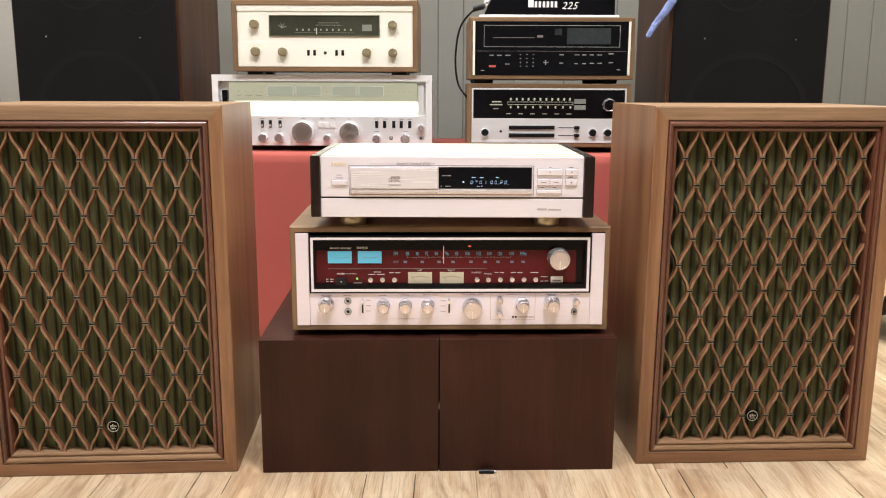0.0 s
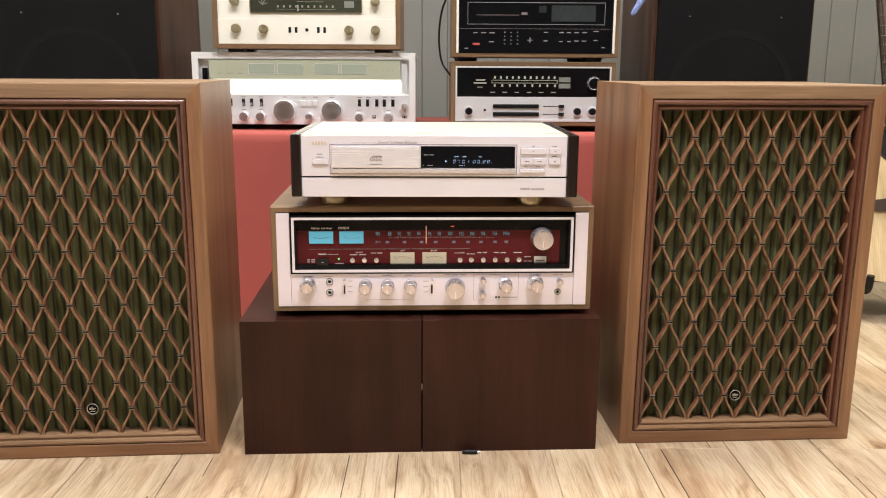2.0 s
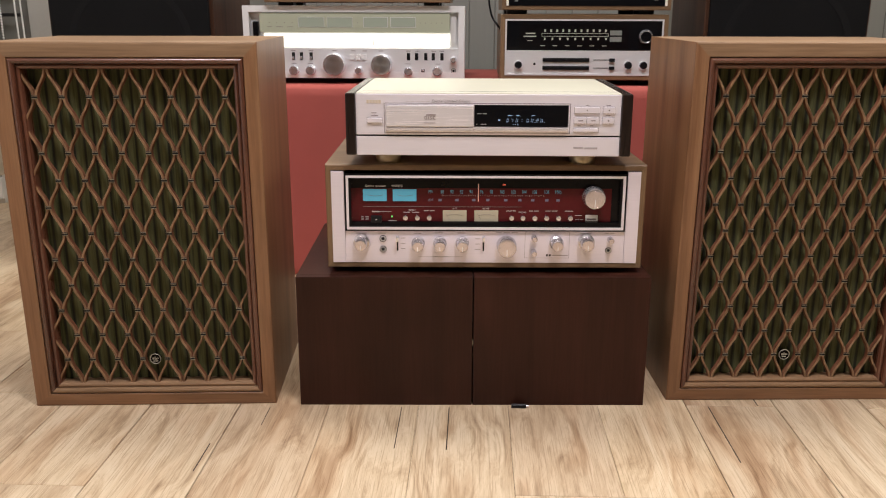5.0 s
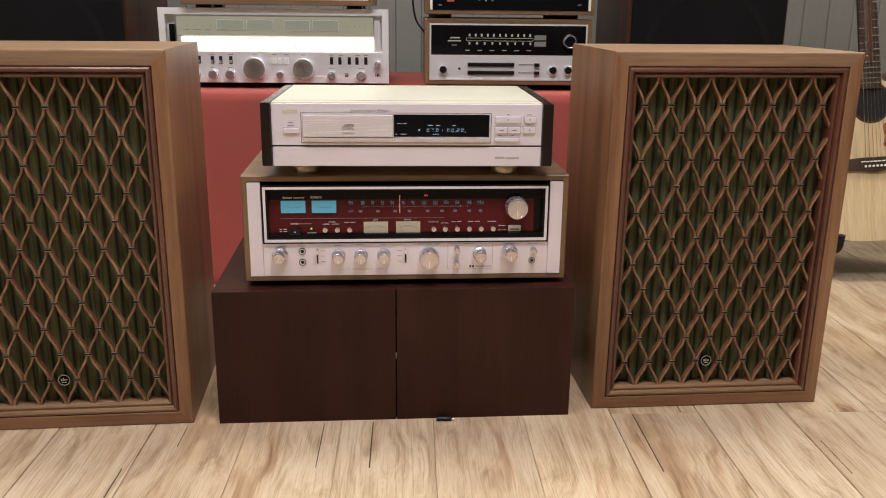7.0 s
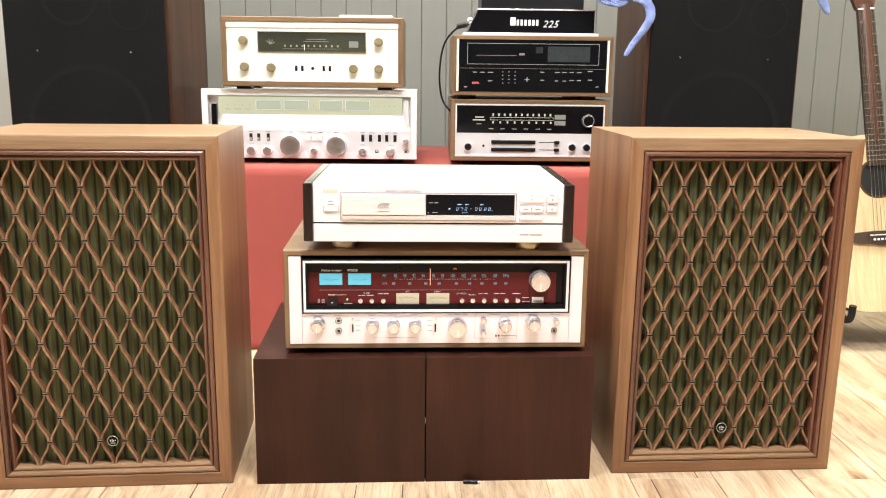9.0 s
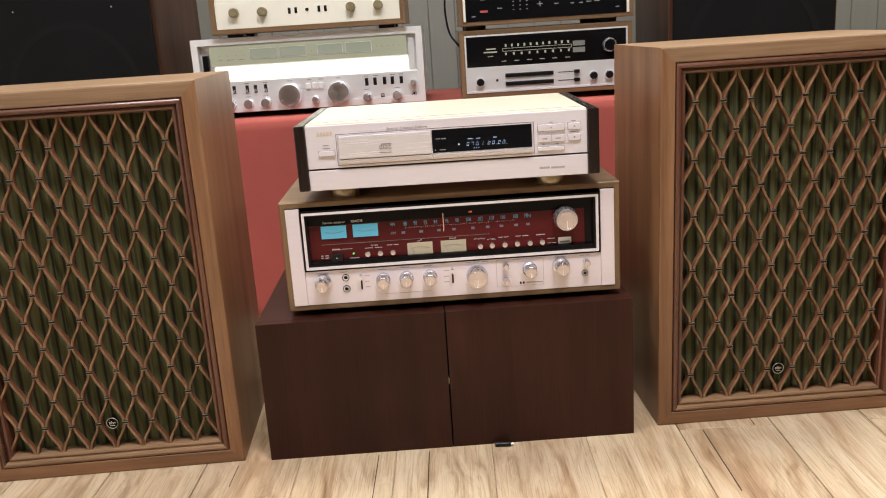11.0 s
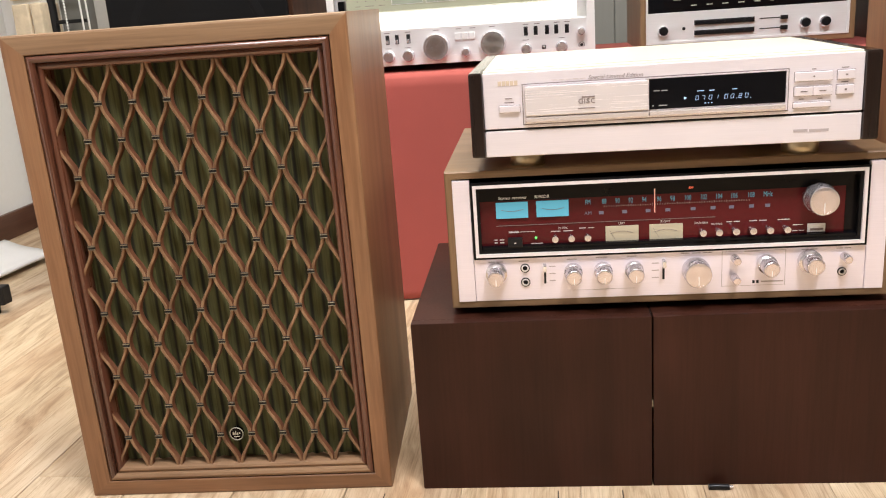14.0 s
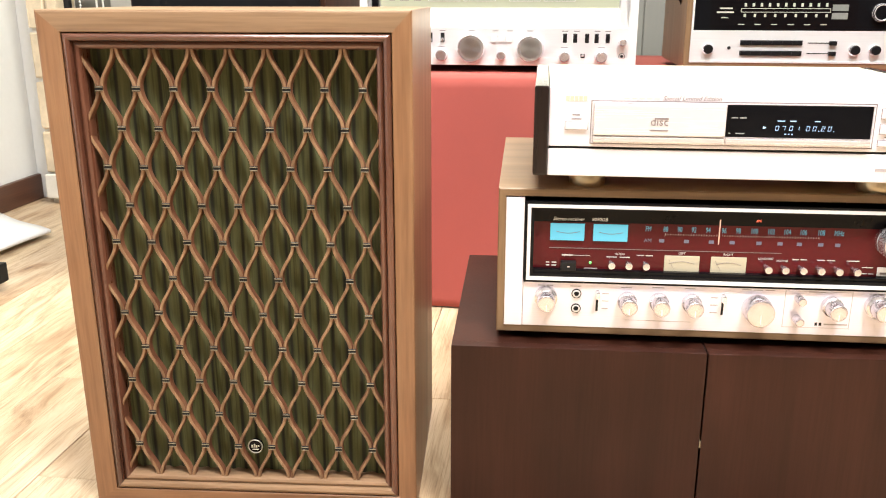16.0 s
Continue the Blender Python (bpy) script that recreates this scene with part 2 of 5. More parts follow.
M_WHITE_METAL = surface("white_silver_frame", (0.86, 0.86, 0.85), 0.35, 0.3, 0.03)
M_BLACK = surface("black_plastic", (0.008, 0.008, 0.009), 0.32, 0, 0.2, spec=0.25)
M_SATIN_BLACK = surface("satin_black", (0.01, 0.0095, 0.0095), 0.5, 0, 0.2, spec=0.25)
M_GLOSS_BLACK = surface("gloss_black", (0.005, 0.005, 0.006), 0.07, 0, 0.1, spec=0.16)
M_LACQUER = wood("black_lacquer_cheek", (0.012, 0.007, 0.006), (0.018, 0.011, 0.009), (0.024, 0.014, 0.011), "z", rough=0.16, spec=0.35)
M_HOLE = plain("dark_hole", (0.004, 0.004, 0.004), 0.8)
M_DIALRED = surface("dark_red_dial", (0.092, 0.009, 0.0105), 0.14, 0, 0.15, spec=0.2)
M_DIALBLACK = surface("dial_black", (0.005, 0.004, 0.0045), 0.12, 0, 0.1, spec=0.15)
M_BLUE_METER = glow("blue_meter_glow", (0.1, 0.4, 0.52), 0.52)
M_VU = glow("cream_meter_glow", (0.62, 0.54, 0.38), 0.2)
M_CYAN = glow("dial_figure_glow", (0.1, 0.3, 0.4), 0.4)
M_DIMCYAN = glow("dial_figure_dim", (0.16, 0.16, 0.22), 0.3)
M_NEEDLE = glow("pointer_glow", (0.95, 0.5, 0.36), 0.45)
M_REDGLOW = glow("red_indicator", (1.0, 0.16, 0.08), 1.1)
M_REDDIM = glow("red_legend", (0.5, 0.09, 0.08), 0.35)
M_GREEN = glow("green_lamp", (0.2, 0.9, 0.2), 0.6)
M_DISPLAY = glow("display_digits", (0.5, 0.7, 1.0), 0.72)
M_PRINT = plain("pale_print", (0.62, 0.55, 0.52), 0.6)
M_OLDGOLD = plain("gold_print", (0.62, 0.52, 0.4), 0.5)
M_PRINT_DARK = plain("dark_print", (0.2, 0.16, 0.16), 0.6)
M_PRINT_SOFT = plain("soft_grey_print", (0.42, 0.37, 0.37), 0.6)
M_JACK = surface("jack_collar", (0.72, 0.69, 0.67), 0.3, 0.3, 0.05)
M_PRINT_WHITE = plain("white_print", (0.8, 0.8, 0.8), 0.5)
M_SCALE_LIT = glow("lit_scale", (1.0, 0.97, 0.82), 1.9)
M_SAGE = glow("sage_strip", (0.5, 0.52, 0.37), 0.22)
M_SAGE_WIN = glow("sage_window", (0.42, 0.47, 0.36), 0.2)
M_EYE = surface("dull_meter_glass", (0.2, 0.21, 0.19), 0.3, 0, 0.2)
M_SMOKE = surface("smoked_display", (0.03, 0.035, 0.037), 0.12, 0, 0.3)
M_PRINT_DIM = plain("dim_print", (0.36, 0.36, 0.35), 0.5)
M_CREAM = surface("cream_panel", (0.87, 0.85, 0.74), 0.34, 0.1, 0.04)
M_BRASS = turned("brass_knob_face", (0.5, 0.43, 0.27), 0.3)
M_BRASS_SIDE = surface("brass_knob_side", (0.3, 0.25, 0.15), 0.35, 0.9, 0.1)
M_OLIVEGLASS = surface("olive_dial_glass", (0.045, 0.048, 0.032), 0.12, 0, 0.3, coat=0.5)
M_DIALGREY = glow("pale_dial_print", (0.3, 0.29, 0.22), 0.22)
M_MACGLOW = glow("tuner_scale_print", (0.6, 0.6, 0.48), 0.2)
M_REDCLOTH = surface("red_tablecloth", (0.34, 0.07, 0.055), 0.85, 0, 0.1, 3.0, 700, 0.0004)
M_GREYWALL = surface("grey_panelling", (0.186, 0.186, 0.166), 0.55, 0, 0.08, 1.5, 90, 0.0002, (1, 1, 0.05))
M_PALETRIM = surface("pale_grey_board", (0.4, 0.39, 0.36), 0.6, 0, 0.06, 2.0, 80, 0.0003)
M_WHITEWALL = surface("white_plaster", (0.72, 0.72, 0.7), 0.75, 0, 0.04, 2.0, 60, 0.0006)
M_CEIL = surface("ceiling_paint", (0.78, 0.77, 0.75), 0.8, 0, 0.03)
M_DARKWOOD = wood("dark_baseboard_wood", (0.05, 0.02, 0.012), (0.08, 0.033, 0.02), (0.11, 0.05, 0.03), "y", rough=0.35)
M_DARKWOOD_X = wood("dark_baseboard_level", (0.05, 0.02, 0.012), (0.08, 0.033, 0.02), (0.11, 0.05, 0.03), "x", rough=0.35)
M_STONE = surface("sandy_stone", (0.66, 0.55, 0.39), 0.75, 0, 0.22, 9, 70, 0.002)
M_MORTAR = surface("pale_mortar", (0.72, 0.69, 0.62), 0.85, 0, 0.06, 9, 120, 0.001)
M_PLANK = plank_wood("pale_oak_laminate")
M_UNDER = plain("dark_joint", (0.05, 0.035, 0.024), 0.9)
M_BLACKGRILLE = surface("black_grille_cloth", (0.0062, 0.0062, 0.0066), 0.9, 0, 0.25, 5, 900, 0.0004, spec=0.15)
M_RING = surface("driver_ring_behind_cloth", (0.0078, 0.0078, 0.0082), 0.85, 0, 0.2, spec=0.15)
M_SPRUCE = wood("pale_spruce", (0.62, 0.47, 0.26), (0.7, 0.55, 0.32), (0.76, 0.62, 0.38), "z", rough=0.3, grain=2.0, coat=0.3)
M_MAHOGANY = wood("dark_mahogany", (0.05, 0.02, 0.012), (0.085, 0.038, 0.022), (0.12, 0.056, 0.034), "z", rough=0.35)
M_EBONY = wood("dark_fingerboard", (0.03, 0.02, 0.015), (0.05, 0.034, 0.025), (0.075, 0.052, 0.04), "z", rough=0.4)
M_TORTOISE = surface("tortoiseshell_plate", (0.33, 0.11, 0.055), 0.22, 0, 0.6, 38, 160, coat=0.4)
M_BONE = plain("bone_white", (0.8, 0.77, 0.68), 0.4)
M_BADGE = plain("worn_silver_badge", (0.36, 0.34, 0.27), 0.35, 0.5)
M_NICKEL = plain("nickel_wire", (0.7, 0.68, 0.62), 0.25, 1.0)
M_BLUEYARN = surface("blue_crochet", (0.24, 0.31, 0.6), 0.9, 0, 0.3, 30, 300, 0.001)
M_WHITECORD = surface("white_cord", (0.75, 0.75, 0.72), 0.6, 0, 0.05)
M_PAPER = surface("white_sheet", (0.8, 0.8, 0.79), 0.7, 0, 0.03)
M_OLDWIRE = plain("tarnished_wire", (0.24, 0.2, 0.13), 0.55, 0.4)
M_LAMPFACE = glow("lamp_diffuser", (1.0, 0.95, 0.88), 3.0)


# ---------------------------------------------------------------- builders
def mesh_object(name, bm, material, smooth=None):
    me = bpy.data.meshes.new(name)
    bmesh.ops.recalc_face_normals(bm, faces=bm.faces)
    bm.to_mesh(me)
    bm.free()
    me.materials.append(material)
    if smooth is not None:
        me.shade_smooth()
        me.set_sharp_from_angle(angle=radians(smooth))
    return new(name, me)


def part(name, bm, material, parent, label="", smooth=None):
    ob = mesh_object(name, bm, material, smooth)
    ob.parent = parent
    return tagged(ob, label)


def thing(name, m, label, category, group="", kind=""):
    ob = new(name)
    ob.empty_display_size = 0.05
    ob.matrix_world = m
    return tagged(ob, label, category, group, kind)


def shared(ob, name, parent, x, y, z):
    """One more piece on ob's mesh."""
    o = new(name, ob.data)
    o.parent, o.location = parent, (x, y, z)
    return o


def box(x0, x1, y0, y1, z0, z1, bevel=0.0, bm=None, segments=2):
    own = bmesh.new()
    bmesh.ops.create_cube(own, size=1)
    for v in own.verts:
        v.co = ((x0 + x1) / 2 + v.co.x * (x1 - x0), (y0 + y1) / 2 + v.co.y * (y1 - y0), (z0 + z1) / 2 + v.co.z * (z1 - z0))
    if bevel:
        bmesh.ops.bevel(own, geom=own.edges, offset=bevel, segments=segments, affect="EDGES", profile=0.6)
    if bm is None:
        return own
    joined(bm, own)
    return bm


def joined(bm, own):
    table = {v: bm.verts.new(v.co) for v in own.verts}
    for f in own.faces:
        bm.faces.new([table[v] for v in f.verts])
    own.free()


def lathe(profile, segs=28, axis="y", at=(0, 0, 0), bm=None, ring_only=False):
    """A body turned about an axis: profile of (radius, distance along the axis)."""
    bm = bm or bmesh.new()
    rings = []
    for r, d in profile:
        ring = []
        for i in range(segs):
            a = 2 * math.pi * i / segs
            p = (r * math.cos(a), d, r * math.sin(a)) if axis == "y" else (r * math.cos(a), r * math.sin(a), d)
            ring.append(bm.verts.new(Vector(at) + Vector(p)))
        rings.append(ring)
    for a, b in zip(rings, rings[1:] + (rings[:1] if ring_only else [])):
        for i in range(segs):
            bm.faces.new((a[i], a[(i + 1) % segs], b[(i + 1) % segs], b[i]))
    if not ring_only:
        bm.faces.new(rings[0])
        bm.faces.new(rings[-1])
    return bm


def tube(points, radius, segs=8, bm=None):
    bm = bm or bmesh.new()
    rings = []
    for i, p in enumerate(points):
        p = Vector(p)
        d = (Vector(points[min(i + 1, len(points) - 1)]) - Vector(points[max(i - 1, 0)])).normalized()
        side = d.cross(Vector((0.31, 0.9, 0.21))).normalized()
        up = d.cross(side)
        r = radius(i / (len(points) - 1)) if callable(radius) else radius
        rings.append([bm.verts.new(p + r * (math.cos(2 * math.pi * k / segs) * side + math.sin(2 * math.pi * k / segs) * up)) for k in range(segs)])
    for a, b in zip(rings, rings[1:]):
        for k in range(segs):
            bm.faces.new((a[k], a[(k + 1) % segs], b[(k + 1) % segs], b[k]))
    bm.faces.new(rings[0])
    bm.faces.new(rings[-1])
    return bm


def smooth_line(points, steps=8, closed=False):
    """Catmull-Rom through the points."""
    pts = [Vector(p) for p in points]
    n, out = len(pts), []
    for i in range(n if closed else n - 1):
        p0, p1 = pts[(i - 1) % n if closed or i else 0], pts[i]
        p2, p3 = pts[(i + 1) % n], pts[(i + 2) % n if closed or i + 2 < n else n - 1]
        for k in range(steps):
            t = k / steps
            out.append(0.5 * (2 * p1 + (p2 - p0) * t + (2 * p0 - 5 * p1 + 4 * p2 - p3) * t * t + (3 * p1 - p0 - 3 * p2 + p3) * t ** 3))
    if not closed:
        out.append(pts[-1])
    return out


def slab(outline, y0, y1):
    """A flat shape in x, z given a thickness along y."""
    bm = bmesh.new()
    front, back = [bm.verts.new((p[0], y0, p[1])) for p in outline], [bm.verts.new((p[0], y1, p[1])) for p in outline]
    bm.faces.new(front)
    bm.faces.new(back)
    for i in range(len(outline)):
        j = (i + 1) % len(outline)
        bm.faces.new((front[i], front[j], back[j], back[i]))
    return bm


def mitred(x0, x1, z0, z1, profile):
    """Four mitred lengths round an opening; profile of (inset, y). Gives bottom, right, top, left."""
    sides = []
    for s in range(4):
        bm, rows = bmesh.new(), []
        for inset, y in profile:
            a, b, c, d = x0 + inset, x1 - inset, z0 + inset, z1 - inset
            ends = [((a, c), (b, c)), ((b, c), (b, d)), ((b, d), (a, d)), ((a, d), (a, c))][s]
            rows.append([bm.verts.new((x, y, z)) for x, z in ends])
        for p, q in zip(rows, rows[1:] + rows[:1]):
            bm.faces.new((p[0], p[1], q[1], q[0]))
        bm.faces.new([r[0] for r in rows])
        bm.faces.new([r[1] for r in rows][::-1])
        sides.append(bm)
    return sides


def frame_ring(x0, x1, z0, z1, width, y0, y1):
    bm = bmesh.new()
    for own in mitred(x0, x1, z0, z1, [(0, y1), (0, y0), (width, y0), (width, y1)]):
        joined(bm, own)
    return bm


def lettering(text, size, material, parent, x, y, z, slant=0.0, spacing=1.0, align="CENTER", narrow=1.0):
    cu = bpy.data.curves.new("lettering", "FONT")
    cu.body, cu.size, cu.shear, cu.space_character, cu.align_x, cu.align_y, cu.extrude, cu.resolution_u = text, size, slant, spacing, align, "CENTER", 0.00012, 2
    tmp = bpy.data.objects.new("lettering", cu)
    me = bpy.data.meshes.new_from_object(tmp)
    bpy.data.objects.remove(tmp)
    me.transform(pose(x, y, z, 90) @ Matrix.Diagonal((narrow, 1, 1, 1)))
    me.materials.clear()
    me.materials.append(material)
    ob = new("lettering", me)
    ob.parent = parent
    return ob


def bars(spans, y, material, parent, name="printed_bar"):
    """Writing too small to read: plain bars (x0, x1, z, height)."""
    bm = bmesh.new()
    for x0, x1, z, h in spans:
        box(x0, x1, y - 0.0003, y + 0.0002, z - h / 2, z + h / 2, 0, bm)
    return tagged(part(name, bm, material, parent), kind="stuff")


def word_bars(x0, x1, z, h, words=3):
    """A line of unreadable words as short bars."""
    out, step = [], (x1 - x0) / words
    for i in range(words):
        out.append((x0 + i * step, x0 + (i + 0.78) * step, z, h))
    return out


# ---------------------------------------------------------------- setting
def setting(name, bm, material, label, category):
    return tagged(mesh_object(name, bm, material), label, category, kind="structure")


T = 0.12
ceiling_bm = box(ROOM_L - T, ROOM_R + T, ROOM_F - T, ROOM_B + T, ROOM_H, ROOM_H + 0.1)
setting("ceiling", ceiling_bm, M_CEIL, "plain off-white painted ceiling over the showroom", "ceiling")
setting("wall_west", box(ROOM_L - T, ROOM_L, ROOM_F, ROOM_B, 0, ROOM_H), M_WHITEWALL, "white painted plaster wall above a dark wooden baseboard", "wall")
setting("wall_east", box(ROOM_R, ROOM_R + T, ROOM_F, ROOM_B, 0, ROOM_H), M_GREYWALL, "plain grey wall of the showroom", "wall")
setting("wall_south", box(ROOM_L - T, ROOM_R + T, ROOM_F - T, ROOM_F, 0, ROOM_H), M_GREYWALL, "plain grey wall of the showroom", "wall")
wall_north = setting("wall_north", box(ROOM_L - T, ROOM_R + T, ROOM_B, ROOM_B + T, 0, ROOM_H), M_GREYWALL, "grey panelled wall with fine upright grooves", "wall")
setting("baseboard", box(ROOM_L, ROOM_L + 0.018, ROOM_F, ROOM_B - 0.04, 0, 0.085, 0.004), M_DARKWOOD, "dark red-brown wooden baseboard along the white wall", "baseboard")
setting("baseboard", box(-1.55, ROOM_R, ROOM_B - 0.03, ROOM_B - 0.012, 0, 0.1, 0.004), M_DARKWOOD_X, "dark wooden baseboard along the grey wall", "baseboard")


def ceiling_light(x, y):
    t = thing("ceiling_light", pose(x, y, ROOM_H - 0.04), "square white ceiling light panel, switched on", "ceiling light", "ceiling lights")
    part("frame", frame_ring(-0.31, 0.31, -0.31, 0.31, 0.025, 0, 0.04), M_WHITEWALL, t).matrix_local = pose(0, 0, 0.04, -90)
    part("diffuser", box(-0.285, 0.285, -0.285, 0.285, 0.012, 0.018), M_LAMPFACE, t)


for lamp_x, lamp_y, lamp_w in LAMPS:
    ceiling_light(lamp_x, lamp_y)


# ---------------------------------------------------------------- lattice-front loudspeakers
SP_D = 0.306
RIM, MOULD = 0.0235, 0.0185


def lattice_speaker(m, label, lean, nod, w, h, wide, tall):
    t = thing("loudspeaker", m, label, "loudspeaker", "lattice-front loudspeakers")
    d = SP_D
    # mitred teak case, the front edge eased
    case = mitred(0, w, 0, h, [(0.0, d), (0.0, 0.0028), (0.0008, 0.0008), (0.0028, 0.0), (RIM - 0.001, 0.0), (RIM, 0.001), (RIM, d)])
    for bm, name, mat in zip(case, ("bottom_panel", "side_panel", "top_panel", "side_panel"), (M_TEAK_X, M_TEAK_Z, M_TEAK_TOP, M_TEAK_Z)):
        for v in bm.verts:
            # one side and the top are of thicker board
            if v.co.x < RIM + 1e-4:
                v.co.x = v.co.x * (RIM + wide) / RIM - wide
            if v.co.z > h - RIM - 1e-4:
                v.co.z = h - RIM + (v.co.z - h + RIM) * (RIM + tall) / RIM
        part(name, bm, mat, t)
    part("back_panel", box(RIM, w - RIM, d - 0.012, d - 0.002, RIM, h - RIM), M_TEAK_Z, t)
    # two-stepped moulding
    g = RIM + 0.0013
    prof = [(0.0, 0.03), (0.0, 0.0015), (0.0012, 0.0), (0.0046, -0.0012), (0.0078, 0.0002), (0.0088, 0.0035), (0.0092, 0.0066), (0.0102, 0.0054), (0.0132, 0.0044), (0.0162, 0.0058), (0.0178, 0.0095), (MOULD, 0.0125), (MOULD, 0.036)]
    # the bottom length takes the wood with overhead light in its colour
    for bm, mat in zip(mitred(g, w - g, g, h - g, prof), (M_MOULD_LOW_LIT, M_MOULD_Z, M_MOULD_X, M_MOULD_Z)):
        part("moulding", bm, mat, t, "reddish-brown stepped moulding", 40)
    x0, x1, z0, z1 = g + MOULD, w - g - MOULD, g + MOULD, h - g - MOULD
    # cloth hung in shallow pleats
    bm, cols = bmesh.new(), 220
    rng = random.Random(5)
    ph = [rng.uniform(0, 6.28) for _ in range(3)]
    lo, hi = [], []
    for i in range(cols + 1):
        u = i / cols
        xx = x0 - 0.002 + u * (x1 - x0 + 0.004)
        y = 0.0285 + 0.0017 * math.sin(xx * 349 + ph[0] + 1.4 * math.sin(xx * 41)) + 0.0006 * math.sin(u * 163 + ph[1])
        lo.append(bm.verts.new((x0 - 0.002 + u * (x1 - x0 + 0.004), y, z0 - 0.002)))
        hi.append(bm.verts.new((x0 - 0.002 + u * (x1 - x0 + 0.004), y, z1 + 0.002)))
    for i in range(cols):
        bm.faces.new((lo[i], lo[i + 1], hi[i + 1], hi[i]))
    part("grille_cloth", bm, M_CLOTH, t, "green upright-striped grille cloth", 60)
    part("baffle", box(x0 - 0.004, x1 + 0.004, 0.036, 0.05, z0 - 0.004, z1 + 0.004), M_SATIN_BLACK, t)
    # bent strips, meeting in turn with the neighbour on either side
    # the lattice runs on a little behind the moulding
    l0, lz = 0.0366, 0.0412
    per, row = (w - 2 * l0) / 8, (h - 0.0829) / 12
    half, y_f, y_b = 0.00235, 0.0085, 0.0195

    def strip(direction):
        s_bm, prev = bmesh.new(), None
        steps = 12
        for k in range(12 * steps + 1):
            q, f = divmod(k / steps, 1.0)
            # nearly upright at the bands, slanting straight between them
            e = f * f * (3 - 2 * f)
            e = 0.72 * e + 0.28 * (6 * f ** 5 - 15 * f ** 4 + 10 * f ** 3)
            s = e if q % 2 == 0 else 1 - e
            x = direction * (half + s * (per / 2 - 2 * half))
            z = k / steps * row
            ring = [s_bm.verts.new(v) for v in ((x - half, y_b, z), (x - half, y_f + 0.0012, z), (x - half + 0.0009, y_f, z), (x + half - 0.0009, y_f, z), (x + half, y_f + 0.0012, z), (x + half, y_b, z))]
            if prev:
                for i in range(6):
                    face = s_bm.faces.new((prev[i], prev[(i + 1) % 6], ring[(i + 1) % 6], ring[i]))
                    # front and its eased edges take the lit tone, the rest the shaded one
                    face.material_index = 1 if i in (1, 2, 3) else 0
            else:
                s_bm.faces.new(ring)
            prev = ring
        s_bm.faces.new(prev)
        return s_bm

    for direction in (1, -1):
        first = None
        for j in range(8):
            x = l0 + (j if direction == 1 else j + 1) * per
            if first is None:
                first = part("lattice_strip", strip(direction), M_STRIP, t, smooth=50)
                first.data.materials.append(M_STRIP_LIT_FACE)
                first.location = (x, 0, lz)
            else:
                shared(first, "lattice_strip", t, x, 0, lz)
    # double bands where two strips are tied
    b = bmesh.new()
    box(-0.0046, 0.0046, 0.0068, 0.0185, -0.0031, 0.0031, 0.0005, b, 1)
    first = part("band", b, M_SATIN_BLACK, t)
    ridge = bmesh.new()
    for z in (-0.0021, 0.0021):
        box(-0.0049, 0.0049, 0.0062, 0.0083, z - 0.0005, z + 0.0005, 0.0002, ridge, 1)
    ridge_first = part("band_wire", ridge, M_OLDWIRE, first)
    started = False
    for k in range(1, 12):
        for j in range(8 if k % 2 else 7):
            x = l0 + (j + (0.5 if k % 2 else 1)) * per
            if not started:
                first.location, started = (x, 0, lz + k * row), True
            else:
                piece = shared(first, "band", t, x, 0, lz + k * row)
                shared(ridge_first, "band_wire", piece, 0, 0, 0)
    YB = 0.001
    badge = part("badge", lathe([(0.0098, 0.0165), (0.0098, 0.0125), (0.0088, 0.0115), (0.0001, 0.0113)], at=(w / 2 - 0.001, YB, 0.0868)), M_GLOSS_BLACK, t, "round black badge in a chrome ring", 40)
    part("badge_ring", lathe([(0.0092, 0.0128), (0.0104, 0.0115), (0.0098, 0.0105), (0.0088, 0.0112)], at=(w / 2 - 0.001, YB, 0.0868), ring_only=True), M_BADGE, badge, smooth=40)
    for mx, mz, mw, mh in ((-0.004, 0.0004, 0.0028, 0.0042), (-0.0008, 0.0012, 0.0016, 0.0058), (0.0016, 0.0002, 0.0022, 0.0036), (0.0046, 0.0008, 0.0018, 0.0026), (0.0, -0.0042, 0.0086, 0.0014)):
        part("badge_mark", box(w / 2 - 0.001 + mx - mw / 2, w / 2 - 0.001 + mx + mw / 2, YB + 0.0106, YB + 0.0114, 0.0868 + mz - mh / 2, 0.0868 + mz + mh / 2, 0.0004, segments=1), M_BADGE, badge)
    # the case stands a little out of true
    slope = Matrix.Identity(4)
    slope[0][2], slope[1][2] = lean, nod
    for me in {o.data for o in t.children_recursive}:
        me.transform(slope)
    for o in t.children:
        o.location.x += lean * o.location.z
        o.location.y += nod * o.location.z
    return t


LS_AT = pose(-0.7146, 1.4168, 0, 0, 0, 3.89)
RS_AT = pose(0.4437, 1.4895, 0, 0, 0, 2.89)
lattice_speaker(LS_AT, "teak loudspeaker with wooden lattice over green striped cloth", 0.0004, -0.0125, 0.4335, 0.6507, 0.005, 0.002)
lattice_speaker(RS_AT, "teak loudspeaker with wooden lattice, standing beside a guitar", 0.0069, -0.0023, 0.4351, 0.652, 0.001, 0.001)


